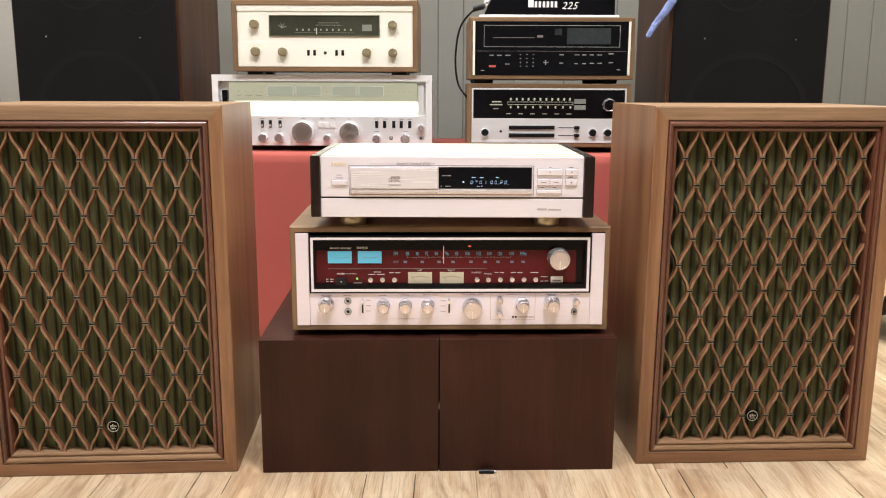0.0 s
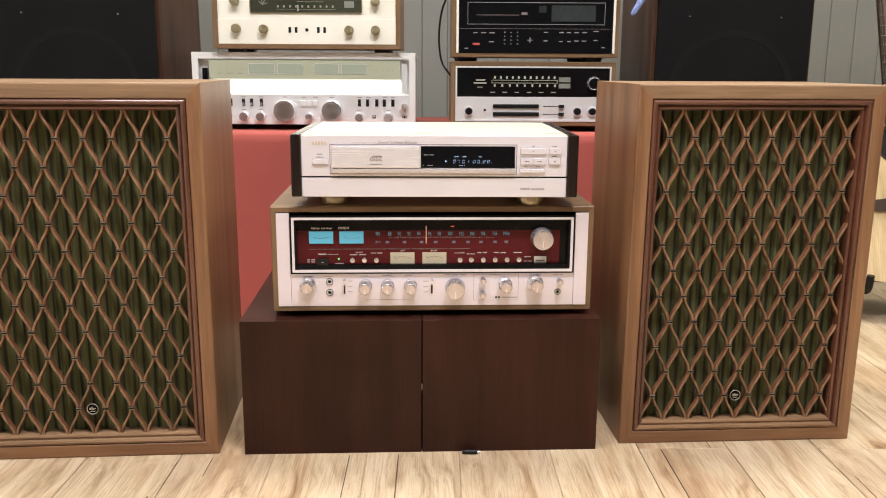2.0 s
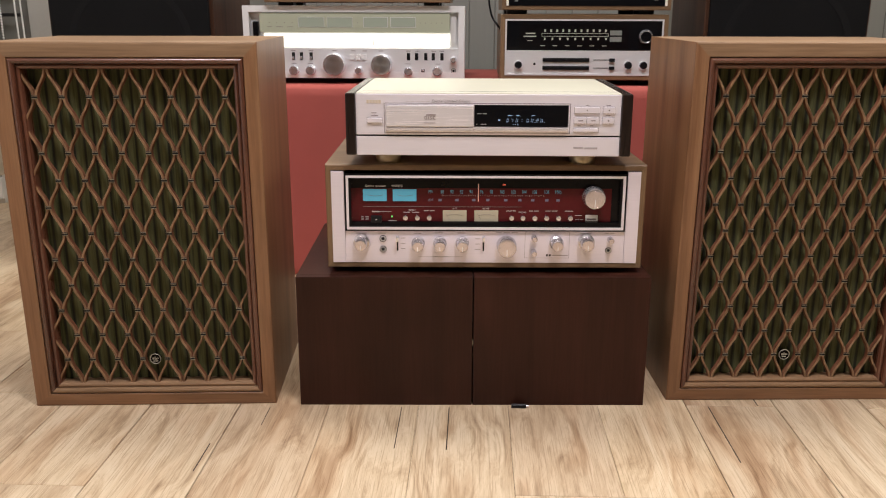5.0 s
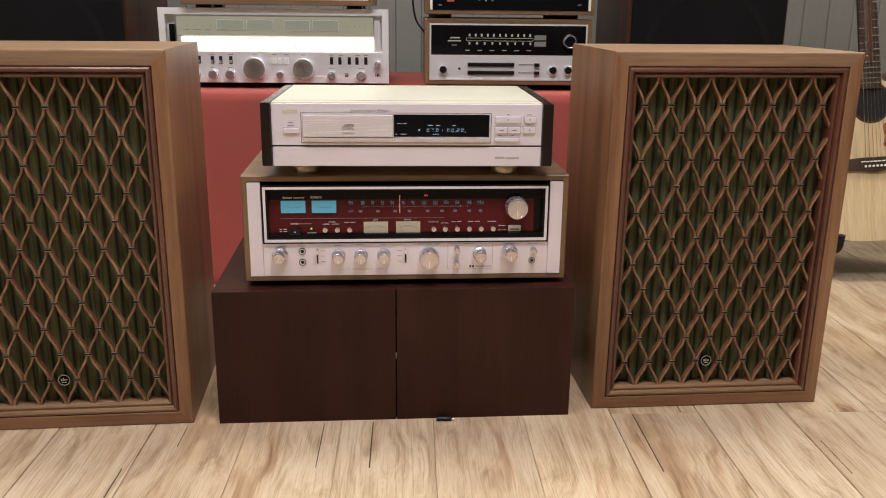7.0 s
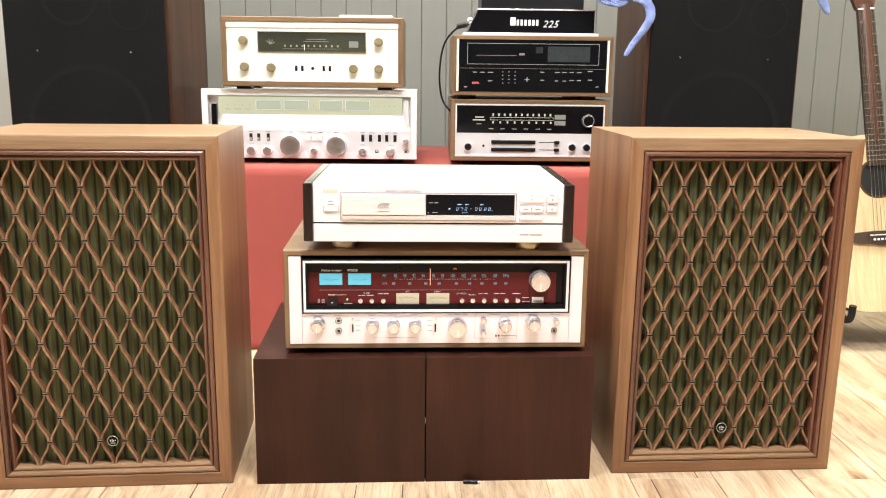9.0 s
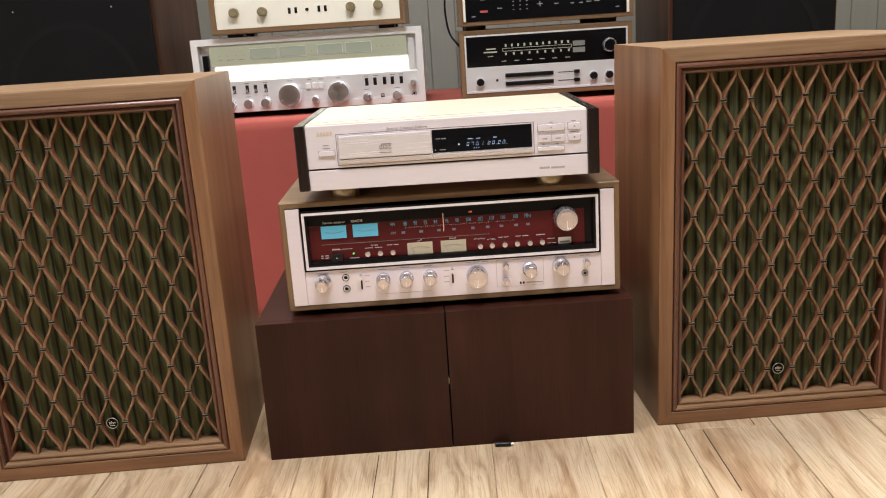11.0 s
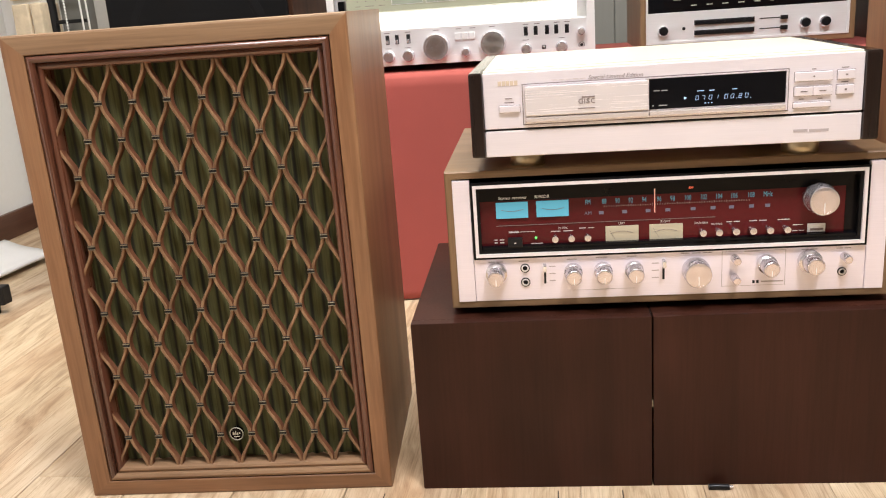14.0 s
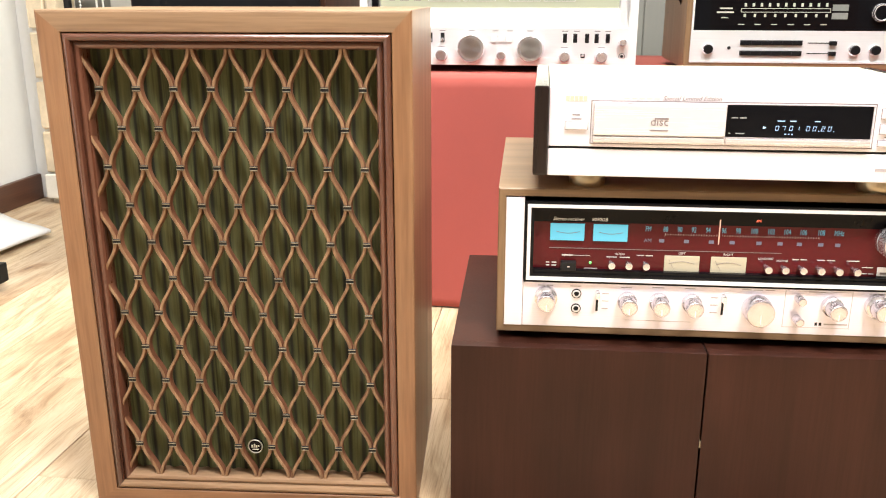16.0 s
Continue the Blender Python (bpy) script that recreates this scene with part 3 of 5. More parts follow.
# ---------------------------------------------------------------- dark boxes under the receiver
def plinth_box(m, label):
    t = thing("plinth_box", m, label, "box", "dark plinth boxes")
    part("front_panel", box(0, 0.315, 0.0, 0.016, 0, 0.247, 0.001), M_ESPRESSO, t)
    part("top_panel", box(0, 0.315, 0.0162, 0.398, 0.231, 0.2468, 0.0008), M_ESPRESSO, t)
    for a in (0.0002, 0.2988):
        part("side_panel", box(a, a + 0.016, 0.0162, 0.398, 0, 0.2308, 0.0006), M_ESPRESSO, t)
    part("back_panel", box(0.0164, 0.2986, 0.384, 0.397, 0.001, 0.2306), M_ESPRESSO, t)
    return t


left_box = plinth_box(pose(-0.236, 1.443, 0, 0, 0, 2.1), "dark espresso wooden box carrying one half of the receiver")
plinth_box(pose(-0.236 + 0.3172 * math.cos(radians(2.1)), 1.443 + 0.3172 * math.sin(radians(2.1)), 0, 0, 0, 2.22), "dark espresso wooden box set beside its twin, small gap between")
part("peg", box(0.3151, 0.3171, 0.0005, 0.012, 0.118, 0.128, 0.0005), M_OLDWIRE, left_box, "small metal peg")
# added black filler: keeps the seam dark where light would come through
part("gap_blocker", box(0.3151, 0.3166, 0.014, 0.39, 0.001, 0.245), M_HOLE, left_box, "dark strip added in the gap to stop light showing through")
clip = thing("cable_end", pose(0.165, 1.447, 0, 0, 0, 3), "short black plastic cable end lying on the floor", "cable end")
part("sleeve", tube([(-0.013, 0, 0.004), (-0.004, 0, 0.0042), (0.009, -0.001, 0.004), (0.014, -0.001, 0.004)], 0.004, 10), M_BLACK, clip, smooth=40)
part("tip", tube([(0.014, -0.001, 0.004), (0.019, -0.001, 0.0035)], 0.0024, 8), M_CHROME, clip, smooth=40)


# ---------------------------------------------------------------- knobs, jacks, switches
def knob(parent, x, z, r, depth, y=0.0, face=None, side=None, mark=True, skirt=0.0, name="knob"):
    side = side or M_KNOB_SIDE
    prof = [(r * 1.02, y)]
    if skirt:
        prof += [(r * (1 + skirt), y), (r * (1 + skirt), y - depth * 0.28), (r * 1.02, y - depth * 0.34)]
    prof += [(r, y - depth + 0.0012), (r - 0.0008, y - depth), (r * 0.9, y - depth - 0.0001)]
    k = part(name, lathe(prof, 32, at=(x, 0, z)), side, parent, smooth=35)
    cap = bmesh.new()
    lathe([(r * 0.91, 0.0004), (r * 0.9, -0.0003), (r * 0.83, -0.0004), (r * 0.81, 0.0003), (r * 0.77, 0.0003), (r * 0.75, -0.0004), (0.0002, -0.0004)], 32, bm=cap)
    c = part("face", cap, face or M_KNOB, k, smooth=35)
    c.location = (x, y - depth, z)
    if mark:
        part("pointer", box(x - 0.0004, x + 0.0004, y - depth - 0.0007, y - depth - 0.0003, z - r * 0.82, z - r * 0.1), M_PRINT_WHITE, k)
    return k


def jack(parent, x, z, r, y=0.0):
    j = part("jack", lathe([(r, y), (r, y - 0.0012), (r * 0.82, y - 0.0014), (r * 0.82, y)], 24, at=(x, 0, z), ring_only=True), M_BLACK, parent, smooth=40)
    part("collar", lathe([(r * 0.8, y), (r * 0.8, y - 0.0022), (r * 0.55, y - 0.0026), (r * 0.52, y)], 24, at=(x, 0, z), ring_only=True), M_JACK, j, smooth=40)
    part("hole", lathe([(r * 0.5, y), (r * 0.5, y - 0.0006)], 16, at=(x, 0, z)), M_HOLE, j)


def toggle(parent, x, z, y=0.0, h=0.012, w=0.0055, up=True, metal=None):
    s = part("switch", box(x - w / 2, x + w / 2, y - 0.0008, y + 0.001, z - h / 2, z + h / 2, 0.0004, segments=1), M_HOLE, parent)
    zz = z + (h * 0.22 if up else -h * 0.22)
    part("lever", box(x - w * 0.34, x + w * 0.34, y - 0.006, y, zz - h * 0.2, zz + h * 0.2, 0.0008), metal or M_CHROME, s)


def cased(name, m, w, h, d, th, label, category, group="", mats=None):
    """A set in a wooden sleeve."""
    t = thing(name, m, label, category, group)
    mx, my = mats or (M_WALNUT_X, M_WALNUT_Z)
    for bm, nm, mat in zip(mitred(0, w, 0, h, [(0.0, d), (0.0, 0.0015), (0.0015, 0.0), (th, 0.0), (th, d)]), ("case_bottom", "case_side", "case_top", "case_side"), (mx, my, mx, my)):
        part(nm, bm, mat, t)
    part("back", box(th, w - th, d - 0.01, d - 0.003, th, h - th), M_SATIN_BLACK, t)
    return t


# ---------------------------------------------------------------- the red-dial receiver
RW, RH = 0.5625, 0.187
rec = cased("stereo_receiver", pose(-0.1819, 1.4754, 0.2564, 0, 0, 1.83), RW, RH, 0.395, 0.0095, "walnut-cased stereo receiver with dark red dial and silver knobs", "receiver")
for fx in (0.05, RW - 0.05):
    for fy in (0.06, 0.34):
        part("foot", lathe([(0.016, -0.0093), (0.018, 0.0)], 20, "z", (fx, fy, 0)), M_BLACK, rec, smooth=40)
ux = lambda px: (px - 513) * 0.000996
vz = lambda py: 0.0687 + (521 - py) * 0.000973
PX0, PX1, PZ0, PZ1 = 0.0098, RW - 0.0098, 0.0098, RH - 0.0115
DX0, DX1, DZ0, DZ1 = ux(546.5), ux(1044), vz(521), vz(415.5)
# aluminium face round the dial: lower panel, two cheeks and a thin top rail
part("lower_panel", box(DX0 - 0.0005, DX1 + 0.0005, -0.001, 0.006, PZ0, DZ0, 0.0005), M_PANEL, rec, "rosy brushed aluminium")
part("cheek", box(PX0, DX0 - 0.001, -0.002, 0.006, PZ0, PZ1, 0.0007), M_PANEL, rec)
part("cheek", box(DX1 + 0.001, PX1, -0.002, 0.006, PZ0, PZ1, 0.0007), M_PANEL, rec)
part("dial_surround", frame_ring(DX0, DX1, DZ0, DZ1, 0.0028, -0.0045, 0.008), M_GLOSS_BLACK, rec)
part("silver_trim", frame_ring(DX0 + 0.0028, DX1 - 0.0028, DZ0 + 0.0028, DZ1 - 0.0028, 0.0042, -0.0052, 0.006), M_CHAMP, rec)
part("dial_bezel", frame_ring(DX0 + 0.007, DX1 - 0.007, DZ0 + 0.007, DZ1 - 0.007, 0.004, -0.002, 0.016), M_GLOSS_BLACK, rec)
gx0, gx1, gz0, gz1 = DX0 + 0.011, DX1 - 0.011, DZ0 + 0.011, DZ1 - 0.011
YD = 0.010
dial = part("dial_plate", box(gx0, gx1, YD, YD + 0.004, gz0, gz1), M_DIALRED, rec, "dark red tuning dial")
part("dial_shade", box(gx0, gx1, YD - 0.0012, YD - 0.0002, vz(444), gz1), M_DIALBLACK, dial)
part("dial_shade", box(ux(1020), gx1, YD - 0.0012, YD - 0.0002, gz0, vz(444) - 0.0002), M_DIALBLACK, dial)
part("dial_ledge", box(gx0, gx1, 0.001, YD - 0.0002, gz0 - 0.001, gz0 + 0.0045, 0.001), M_GLOSS_BLACK, dial)
for px in (578, 631):
    meter = part("tuning_meter", box(ux(px), ux(px + 42), YD - 0.0022, YD, vz(468), vz(446), 0.0003), M_BLUE_METER, rec, "glowing pale blue meter")
    arc = [(ux(px + 7) + i / 10 * ux(513 + 29), YD - 0.0026, vz(456) - 0.0022 * math.sin(math.pi * i / 10)) for i in range(11)]
    part("scale_arc", tube(arc, 0.00035, 5), M_PRINT_DARK, meter)
lettering("Stereo receiver", 0.006, M_PRINT_WHITE, rec, ux(600), YD - 0.0016, vz(440), 0.25)
lettering("9090DB", 0.006, M_PRINT_WHITE, rec, ux(638), YD - 0.0016, vz(440), 0.25)
lettering("FM", 0.009, M_CYAN, rec, ux(698), YD - 0.0006, vz(451), narrow=0.65)
for text, px in (("88", 719), ("90", 736), ("92", 753), ("94", 770), ("96", 789), ("98", 806), ("100", 825), ("102", 845), ("104", 864), ("106", 883), ("108", 904), ("MHz", 925)):
    lettering(text, 0.0096, M_CYAN, rec, ux(px), YD - 0.0006, vz(451), narrow=0.62)
lettering("AM", 0.0065, M_DIMCYAN, rec, ux(698), YD - 0.0006, vz(466))
bars([(ux(p) - 0.003, ux(p) + 0.003, vz(466), 0.004) for p in (715, 745, 775, 800, 832, 857, 880, 905, 925)], YD - 0.0004, M_DIMCYAN, rec, "scale_figure")
bars([(ux(719 + i * 3.1) - 0.0002, ux(719 + i * 3.1) + 0.0002, vz(457.5), 0.0028 if i % 5 == 0 else 0.0017) for i in range(60)], YD - 0.0004, M_PRINT, rec, "scale_tick")
bars([(ux(577), ux(860), vz(478.5), 0.0006)], YD - 0.0004, M_PRINT_DARK, rec, "dial_line")
part("dial_pointer", box(ux(783) - 0.0006, ux(783) + 0.0006, YD - 0.004, YD - 0.0028, vz(468), vz(436), 0.0002), M_NEEDLE, rec, "glowing orange-white pointer")
lettering("FM", 0.0045, M_REDGLOW, rec, ux(829), YD - 0.0016, vz(437.5))
power = part("power_button", box(ux(592), ux(611), 0.0, YD, vz(506.5), vz(495), 0.0006), M_SATIN_BLACK, rec)
part("button_mark", box(ux(600), ux(603), -0.0003, 0.0003, vz(501.5), vz(500)), M_PRINT, power)
part("power_lamp", lathe([(0.0017, YD), (0.0015, YD - 0.0022), (0.0003, YD - 0.003)], 14, at=(ux(629), 0, vz(497))), M_GREEN, rec, smooth=60)
bars([(ux(594), ux(607), vz(488), 0.0014), (ux(608), ux(628), vz(488), 0.0005), (ux(622), ux(638), vz(505), 0.0013), (ux(574), ux(578), vz(498), 0.0014), (ux(574), ux(578), vz(502), 0.0014), (ux(581), ux(587), vz(498), 0.0014), (ux(581), ux(587), vz(502), 0.0014)], YD - 0.0004, M_PRINT, rec)
for px in (654, 675, 696, 842, 862, 883, 904, 925, 946):
    k = part("lever_knob", lathe([(0.0021, YD), (0.0023, 0.0), (0.004, -0.002), (0.0046, -0.008), (0.0042, -0.0092), (0.0002, -0.0095)], 18, at=(ux(px), 0, vz(495.5))), M_KNOB_SIDE, rec, smooth=40)
lettering("LEFT", 0.0042, M_PRINT, rec, ux(741), YD - 0.0004, vz(482))
lettering("RIGHT", 0.0042, M_PRINT, rec, ux(797), YD - 0.0004, vz(482))
lettering("POWER", 0.0001 + 0.0038, M_PRINT, rec, ux(600), YD - 0.0008, vz(488))
lettering("LOUDNESS", 0.0036, M_PRINT, rec, ux(842), YD - 0.0004, vz(486))
lettering("MUTING", 0.0036, M_PRINT, rec, ux(862), YD - 0.0004, vz(488.5))
lettering("FILTERS", 0.0036, M_PRINT, rec, ux(665), YD - 0.0004, vz(485))
bars(word_bars(ux(686), ux(708), vz(486), 0.001, 2) + word_bars(ux(649), ux(681), vz(489), 0.0009, 2) + word_bars(ux(874), ux(893), vz(486), 0.001, 2) + word_bars(ux(903), ux(927), vz(486), 0.001, 2) + word_bars(ux(938), ux(957), vz(486), 0.001, 1) + word_bars(ux(957), ux(973), vz(494), 0.0009, 1) + word_bars(ux(957), ux(973), vz(502), 0.0009, 2), YD - 0.0004, M_PRINT, rec)
for px in (720, 776.5):
    vu = part("level_meter", box(ux(px), ux(px + 42.5), YD - 0.0022, YD, vz(505.5), vz(485), 0.0003), M_VU, rec, "cream lit power meter")
    arc = [(ux(px + 6) + i / 10 * ux(513 + 30), YD - 0.0026, vz(495) + 0.003 * math.sin(math.pi * i / 10)) for i in range(11)]
    part("scale_arc", tube(arc, 0.00025, 5), M_PRINT_DARK, vu)
    part("needle", tube([(ux(px + 12), YD - 0.0027, vz(503)), (ux(px + 5), YD - 0.0027, vz(490))], 0.0002, 5), M_PRINT_DARK, vu)
plate = part("brand_plate", box(ux(975), ux(997), YD - 0.0022, YD, vz(504.5), vz(493), 0.0006), M_PRINT_WHITE, rec, "small white plate")
bars([(ux(978), ux(994), vz(500.5), 0.0024)], YD - 0.0024, M_PRINT_DARK, plate)
knob(rec, ux(987), vz(458), 0.0183, 0.026, YD, skirt=0.08, name="tuning_knob")
knob(rec, ux(575), vz(541), 0.0108, 0.03, -0.001, skirt=0.3)
for px in (676, 715, 755):
    knob(rec, ux(px), vz(543.5), 0.0102, 0.029, -0.001, skirt=0.16)
knob(rec, ux(834), vz(548), 0.0168, 0.024, -0.001, skirt=0.06, name="volume_knob")
knob(rec, ux(923), vz(542), 0.0102, 0.029, -0.001, skirt=0.2)
knob(rec, ux(976), vz(540), 0.0112, 0.03, -0.001, skirt=0.3)
for px, py in ((883, 535), (883, 562), (1019, 538)):
    knob(rec, ux(px), vz(py - 2), 0.0052, 0.018, -0.001, mark=False)
for py in (536, 556):
    jack(rec, ux(613), vz(py), 0.0062, -0.001)
jack(rec, ux(1017), vz(557), 0.0056, -0.001)
for px in (639, 793):
    slot = part("slide_slot", box(ux(px) - 0.0014, ux(px) + 0.0014, -0.0013, 0.0, vz(559), vz(531)), M_HOLE, rec)
    part("slide_lever", box(ux(px) - 0.0024, ux(px) + 0.0024, -0.012, -0.0013, vz(540), vz(531), 0.001), M_CHROME, slot)
bars(word_bars(ux(565), ux(586), vz(526), 0.0011, 2) + word_bars(ux(605), ux(622), vz(526), 0.0011, 1) + word_bars(ux(668), ux(685), vz(526), 0.0011, 1) + word_bars(ux(706), ux(725), vz(525), 0.0011, 1) + word_bars(ux(746), ux(762), vz(525), 0.0011, 1) + word_bars(ux(815), ux(857), vz(524), 0.0011, 3) + word_bars(ux(895), ux(920), vz(524.5), 0.001, 1) + word_bars(ux(966), ux(988), vz(525), 0.0011, 2) + word_bars(ux(1009), ux(1029), vz(525), 0.0011, 2)
     + [(ux(645), ux(653), vz(p), 0.0012) for p in (535, 545, 555)] + [(ux(778), ux(787), vz(p), 0.0012) for p in (536, 546, 556)] + [(ux(675), ux(756), vz(570), 0.0004), (ux(702), ux(730), vz(570), 0.0009), (ux(917), ux(945), vz(567), 0.0018)]
     + [(ux(867), ux(947), vz(524), 0.0004), (ux(867), ux(947), vz(572), 0.0004), (ux(867), ux(867.6), vz(548), 0.048), (ux(946.4), ux(947), vz(548), 0.048)], -0.001, M_PRINT_SOFT, rec)
bars([(ux(906), ux(909), vz(567), 0.004), (ux(911), ux(914), vz(567), 0.004)], -0.0011, M_HOLE, rec, "square_mark")

# ---------------------------------------------------------------- the disc player
CW, CH, CD_D = 0.486, 0.106, 0.325
cdp = thing("disc_player", pose(-0.1415, 1.4645, 0.4626, 0, 0, 0.6), "champagne silver disc player with glossy black side cheeks", "disc player")
ua = lambda px: (px - 549) * 0.000968
va = lambda py: (383 - py) * 0.000964
FX0, FX1 = ua(567), ua(1031.5)
part("body", box(FX0, FX1, 0.012, CD_D, 0.002, CH - 0.002, 0.001), M_CHAMP_TOP, cdp)
part("lid", box(FX0 + 0.0005, FX1 - 0.0005, 0.004, CD_D - 0.004, CH - 0.002, CH, 0.0006), M_CHAMP_TOP, cdp, "pale champagne lid")
part("lid_seam", box(FX0 + 0.0006, FX1 - 0.0006, 0.03, 0.0312, CH - 0.0015, CH + 0.0002), M_SATIN_BLACK, cdp)
for c0, c1 in ((0.0, FX0 - 0.0005), (FX1 + 0.0005, CW)):
    part("side_cheek", box(c0, c1, -0.004, CD_D, 0.0, CH - 0.0005, 0.003), M_LACQUER, cdp, "glossy black lacquered cheek")
part("upper_front", box(FX0, FX1, 0.0, 0.013, va(346.5), CH - 0.002, 0.0012), M_CHAMP, cdp)
part("lower_front", box(FX0, FX1, 0.0, 0.013, 0.0, va(349.5), 0.0012), M_CHAMP, cdp)
part("front_groove", box(FX0 + 0.001, FX1 - 0.001, 0.004, 0.012, va(350), va(346)), M_HOLE, cdp)
part("recess_rim", frame_ring(ua(618), ua(942.5), va(341.5), va(291.5), 0.0014, -0.0012, 0.004), M_CHAMP, cdp)
# dark ring standing in for the shadow line round the recess
part("recess_shadow_line", frame_ring(ua(616.8), ua(943.7), va(342.7), va(290.3), 0.0014, -0.0004, 0.004), M_PRINT_DARK, cdp)
part("recess_bed", box(ua(619), ua(941.5), 0.0004, 0.0042, va(341), va(292)), M_PRINT_DARK, cdp)
tray = part("disc_tray", box(ua(620.5), ua(774.5), -0.0058, 0.003, va(331.5), va(294), 0.0016), M_TRAY, cdp, "closed champagne disc tray")
part("tray_lip", box(ua(620.5), ua(774.5), -0.0052, 0.003, va(340), va(333), 0.0013), M_LIP, cdp)
part("display_lip", box(ua(775.5), ua(940), -0.0052, 0.003, va(340), va(333), 0.0013), M_LIP, cdp)
disp = part("display_window", box(ua(775.5), ua(940), -0.0014, 0.003, va(331.5), va(293.5), 0.0004), M_GLOSS_BLACK, cdp, "black display window with blue-white digits")
lettering("disc", 0.0135, M_PRINT_DARK, tray, ua(697.5), -0.0061, va(314.5), 0, 1.0)
bars([(ua(687), ua(708), va(324.5), 0.001), (ua(692), ua(708), va(310.5), 0.0018)], -0.006, M_PRINT_DARK, tray)
SEG = {"0": "abcdef", "1": "bc", "2": "abged", "3": "abgcd", "7": "abc"}


def digit(bm, ch, x, z, w, h, y):
    th, sl = w * 0.13, 0.16
    m = {"a": (0, w, h, h), "d": (0, w, 0, 0), "g": (0, w, h / 2, h / 2), "f": (0, 0, h / 2, h), "b": (w, w, h / 2, h), "e": (0, 0, 0, h / 2), "c": (w, w, 0, h / 2)}
    for s in SEG[ch]:
        a, b, c, d = m[s]
        own = box(a - th / 2, b + th / 2, y - 0.0003, y, c - th / 2 if c == d else c + th * 0.7, d + th / 2 if c == d else d - th * 0.7)
        for v in own.verts:
            v.co.x += x + v.co.z * sl
            v.co.z += z
        joined(bm, own)


bm = bmesh.new()
for ch, px in zip("07010020", (832, 839.5, 848, 855.5, 867, 874.5, 884, 891.5)):
    digit(bm, ch, ua(px), va(322.5), 0.0031, 0.0048, -0.0015)
for px in (881.2, 898):
    box(ua(px), ua(px) + 0.0008, -0.0018, -0.0015, va(323) - 0.0004, va(323) + 0.0005, 0, bm)
part("digits", bm, M_DISPLAY, disp)
tri = bmesh.new()
tri.faces.new([tri.verts.new((ua(818) + a, -0.0017, va(319.5) + b)) for a, b in ((0, -0.0016), (0.0036, 0), (0, 0.0016))])
part("play_mark", tri, M_DISPLAY, disp)
bars([(ua(834), ua(842), va(311.5), 0.0008), (ua(848), ua(855), va(311.5), 0.0008), (ua(876), ua(882), va(311.5), 0.0008), (ua(843), ua(845), va(327), 0.0011), (ua(847), ua(848.5), va(327), 0.0011), (ua(851), ua(852.5), va(327), 0.0011)], -0.0015, M_DISPLAY, disp)
bars(word_bars(ua(781), ua(800), va(308.5), 0.0011, 2) + word_bars(ua(787), ua(800), va(327), 0.0011, 1) + [(ua(779), ua(781), va(327), 0.0014)], -0.0015, M_PRINT_DIM, disp)
for a, b, c, d in ((587, 613.5, 325.5, 317), (950, 994, 307, 296), (1000, 1020.5, 307, 296), (950, 971.5, 325, 314), (972, 994, 325, 314), (999.5, 1019.5, 325, 314), (949.5, 993, 339.5, 333)):
    btn = part("button", box(ua(a), ua(b), -0.003, 0.002, va(c), va(d), 0.001), M_CHAMP, cdp)
    part("button_gap", frame_ring(ua(a) - 0.0006, ua(b) + 0.0006, va(c) - 0.0006, va(d) + 0.0006, 0.0005, -0.0003, 0.001), M_PRINT_DARK, btn)
bars([(ua(971), ua(973), va(301.5), 0.0016), (ua(1009), ua(1011.5), va(301.5), 0.0018), (ua(1008.5), ua(1011), va(319.5), 0.0022), (ua(957), ua(965), va(319.5), 0.0012), (ua(979), ua(987), va(319.5), 0.0012)], -0.0031, M_PRINT_DARK, cdp)
bars([(ua(595), ua(604), va(308), 0.0011), (ua(594), ua(606), va(313), 0.0011), (ua(970), ua(975), va(293), 0.001), (ua(1005), ua(1013), va(293), 0.001), (ua(1005), ua(1013), va(310.5), 0.001), (ua(956), ua(962), va(329), 0.001), (ua(978), ua(984), va(329), 0.001)], -0.0001, M_PRINT_DARK, cdp)
bars([(ua(586.5 + i * 5.2), ua(590.8 + i * 5.2), va(288.5), 0.0056) for i in range(5)], -0.0002, M_OLDGOLD, cdp, "brand_bar")
lettering("Special Limited Edition", 0.0072, M_PRINT_DARK, cdp, ua(734), -0.0002, va(287.2), 0.35)
bars(word_bars(ua(655), ua(699), va(287.5), 0.0008, 5), -0.0001, M_PRINT, cdp)
bars([(ua(951), ua(968), va(368), 0.0032), (ua(970), ua(993), va(368.5), 0.003)], -0.0001, M_PRINT_SOFT, cdp, "model_bar")
for px in (619, 974):
    for fy in (0.05, 0.27):
        part("foot", lathe([(0.0215, -0.0192), (0.0225, -0.0165), (0.0225, -0.002), (0.02, 0.001)], 32, "z", (ua(px), fy, 0)), M_GOLD, cdp, "round brass-coloured foot", 40)

# ---------------------------------------------------------------- table under the red cloth
tbl = thing("table", pose(-0.62, 2.26, 0), "plain low table hidden beneath a red cloth", "table")
part("tabletop", box(0.0, 1.28, 0.02, 0.66, 0.485, 0.508, 0.002), M_WALNUT_X, tbl)
for lx in (0.05, 1.19):
    for ly in (0.06, 0.57):
        part("leg", box(lx, lx + 0.045, ly, ly + 0.045, 0, 0.485), M_WALNUT_Z, tbl)
bm, rng = bmesh.new(), random.Random(3)
NX, NZ = 90, 26
grid = []
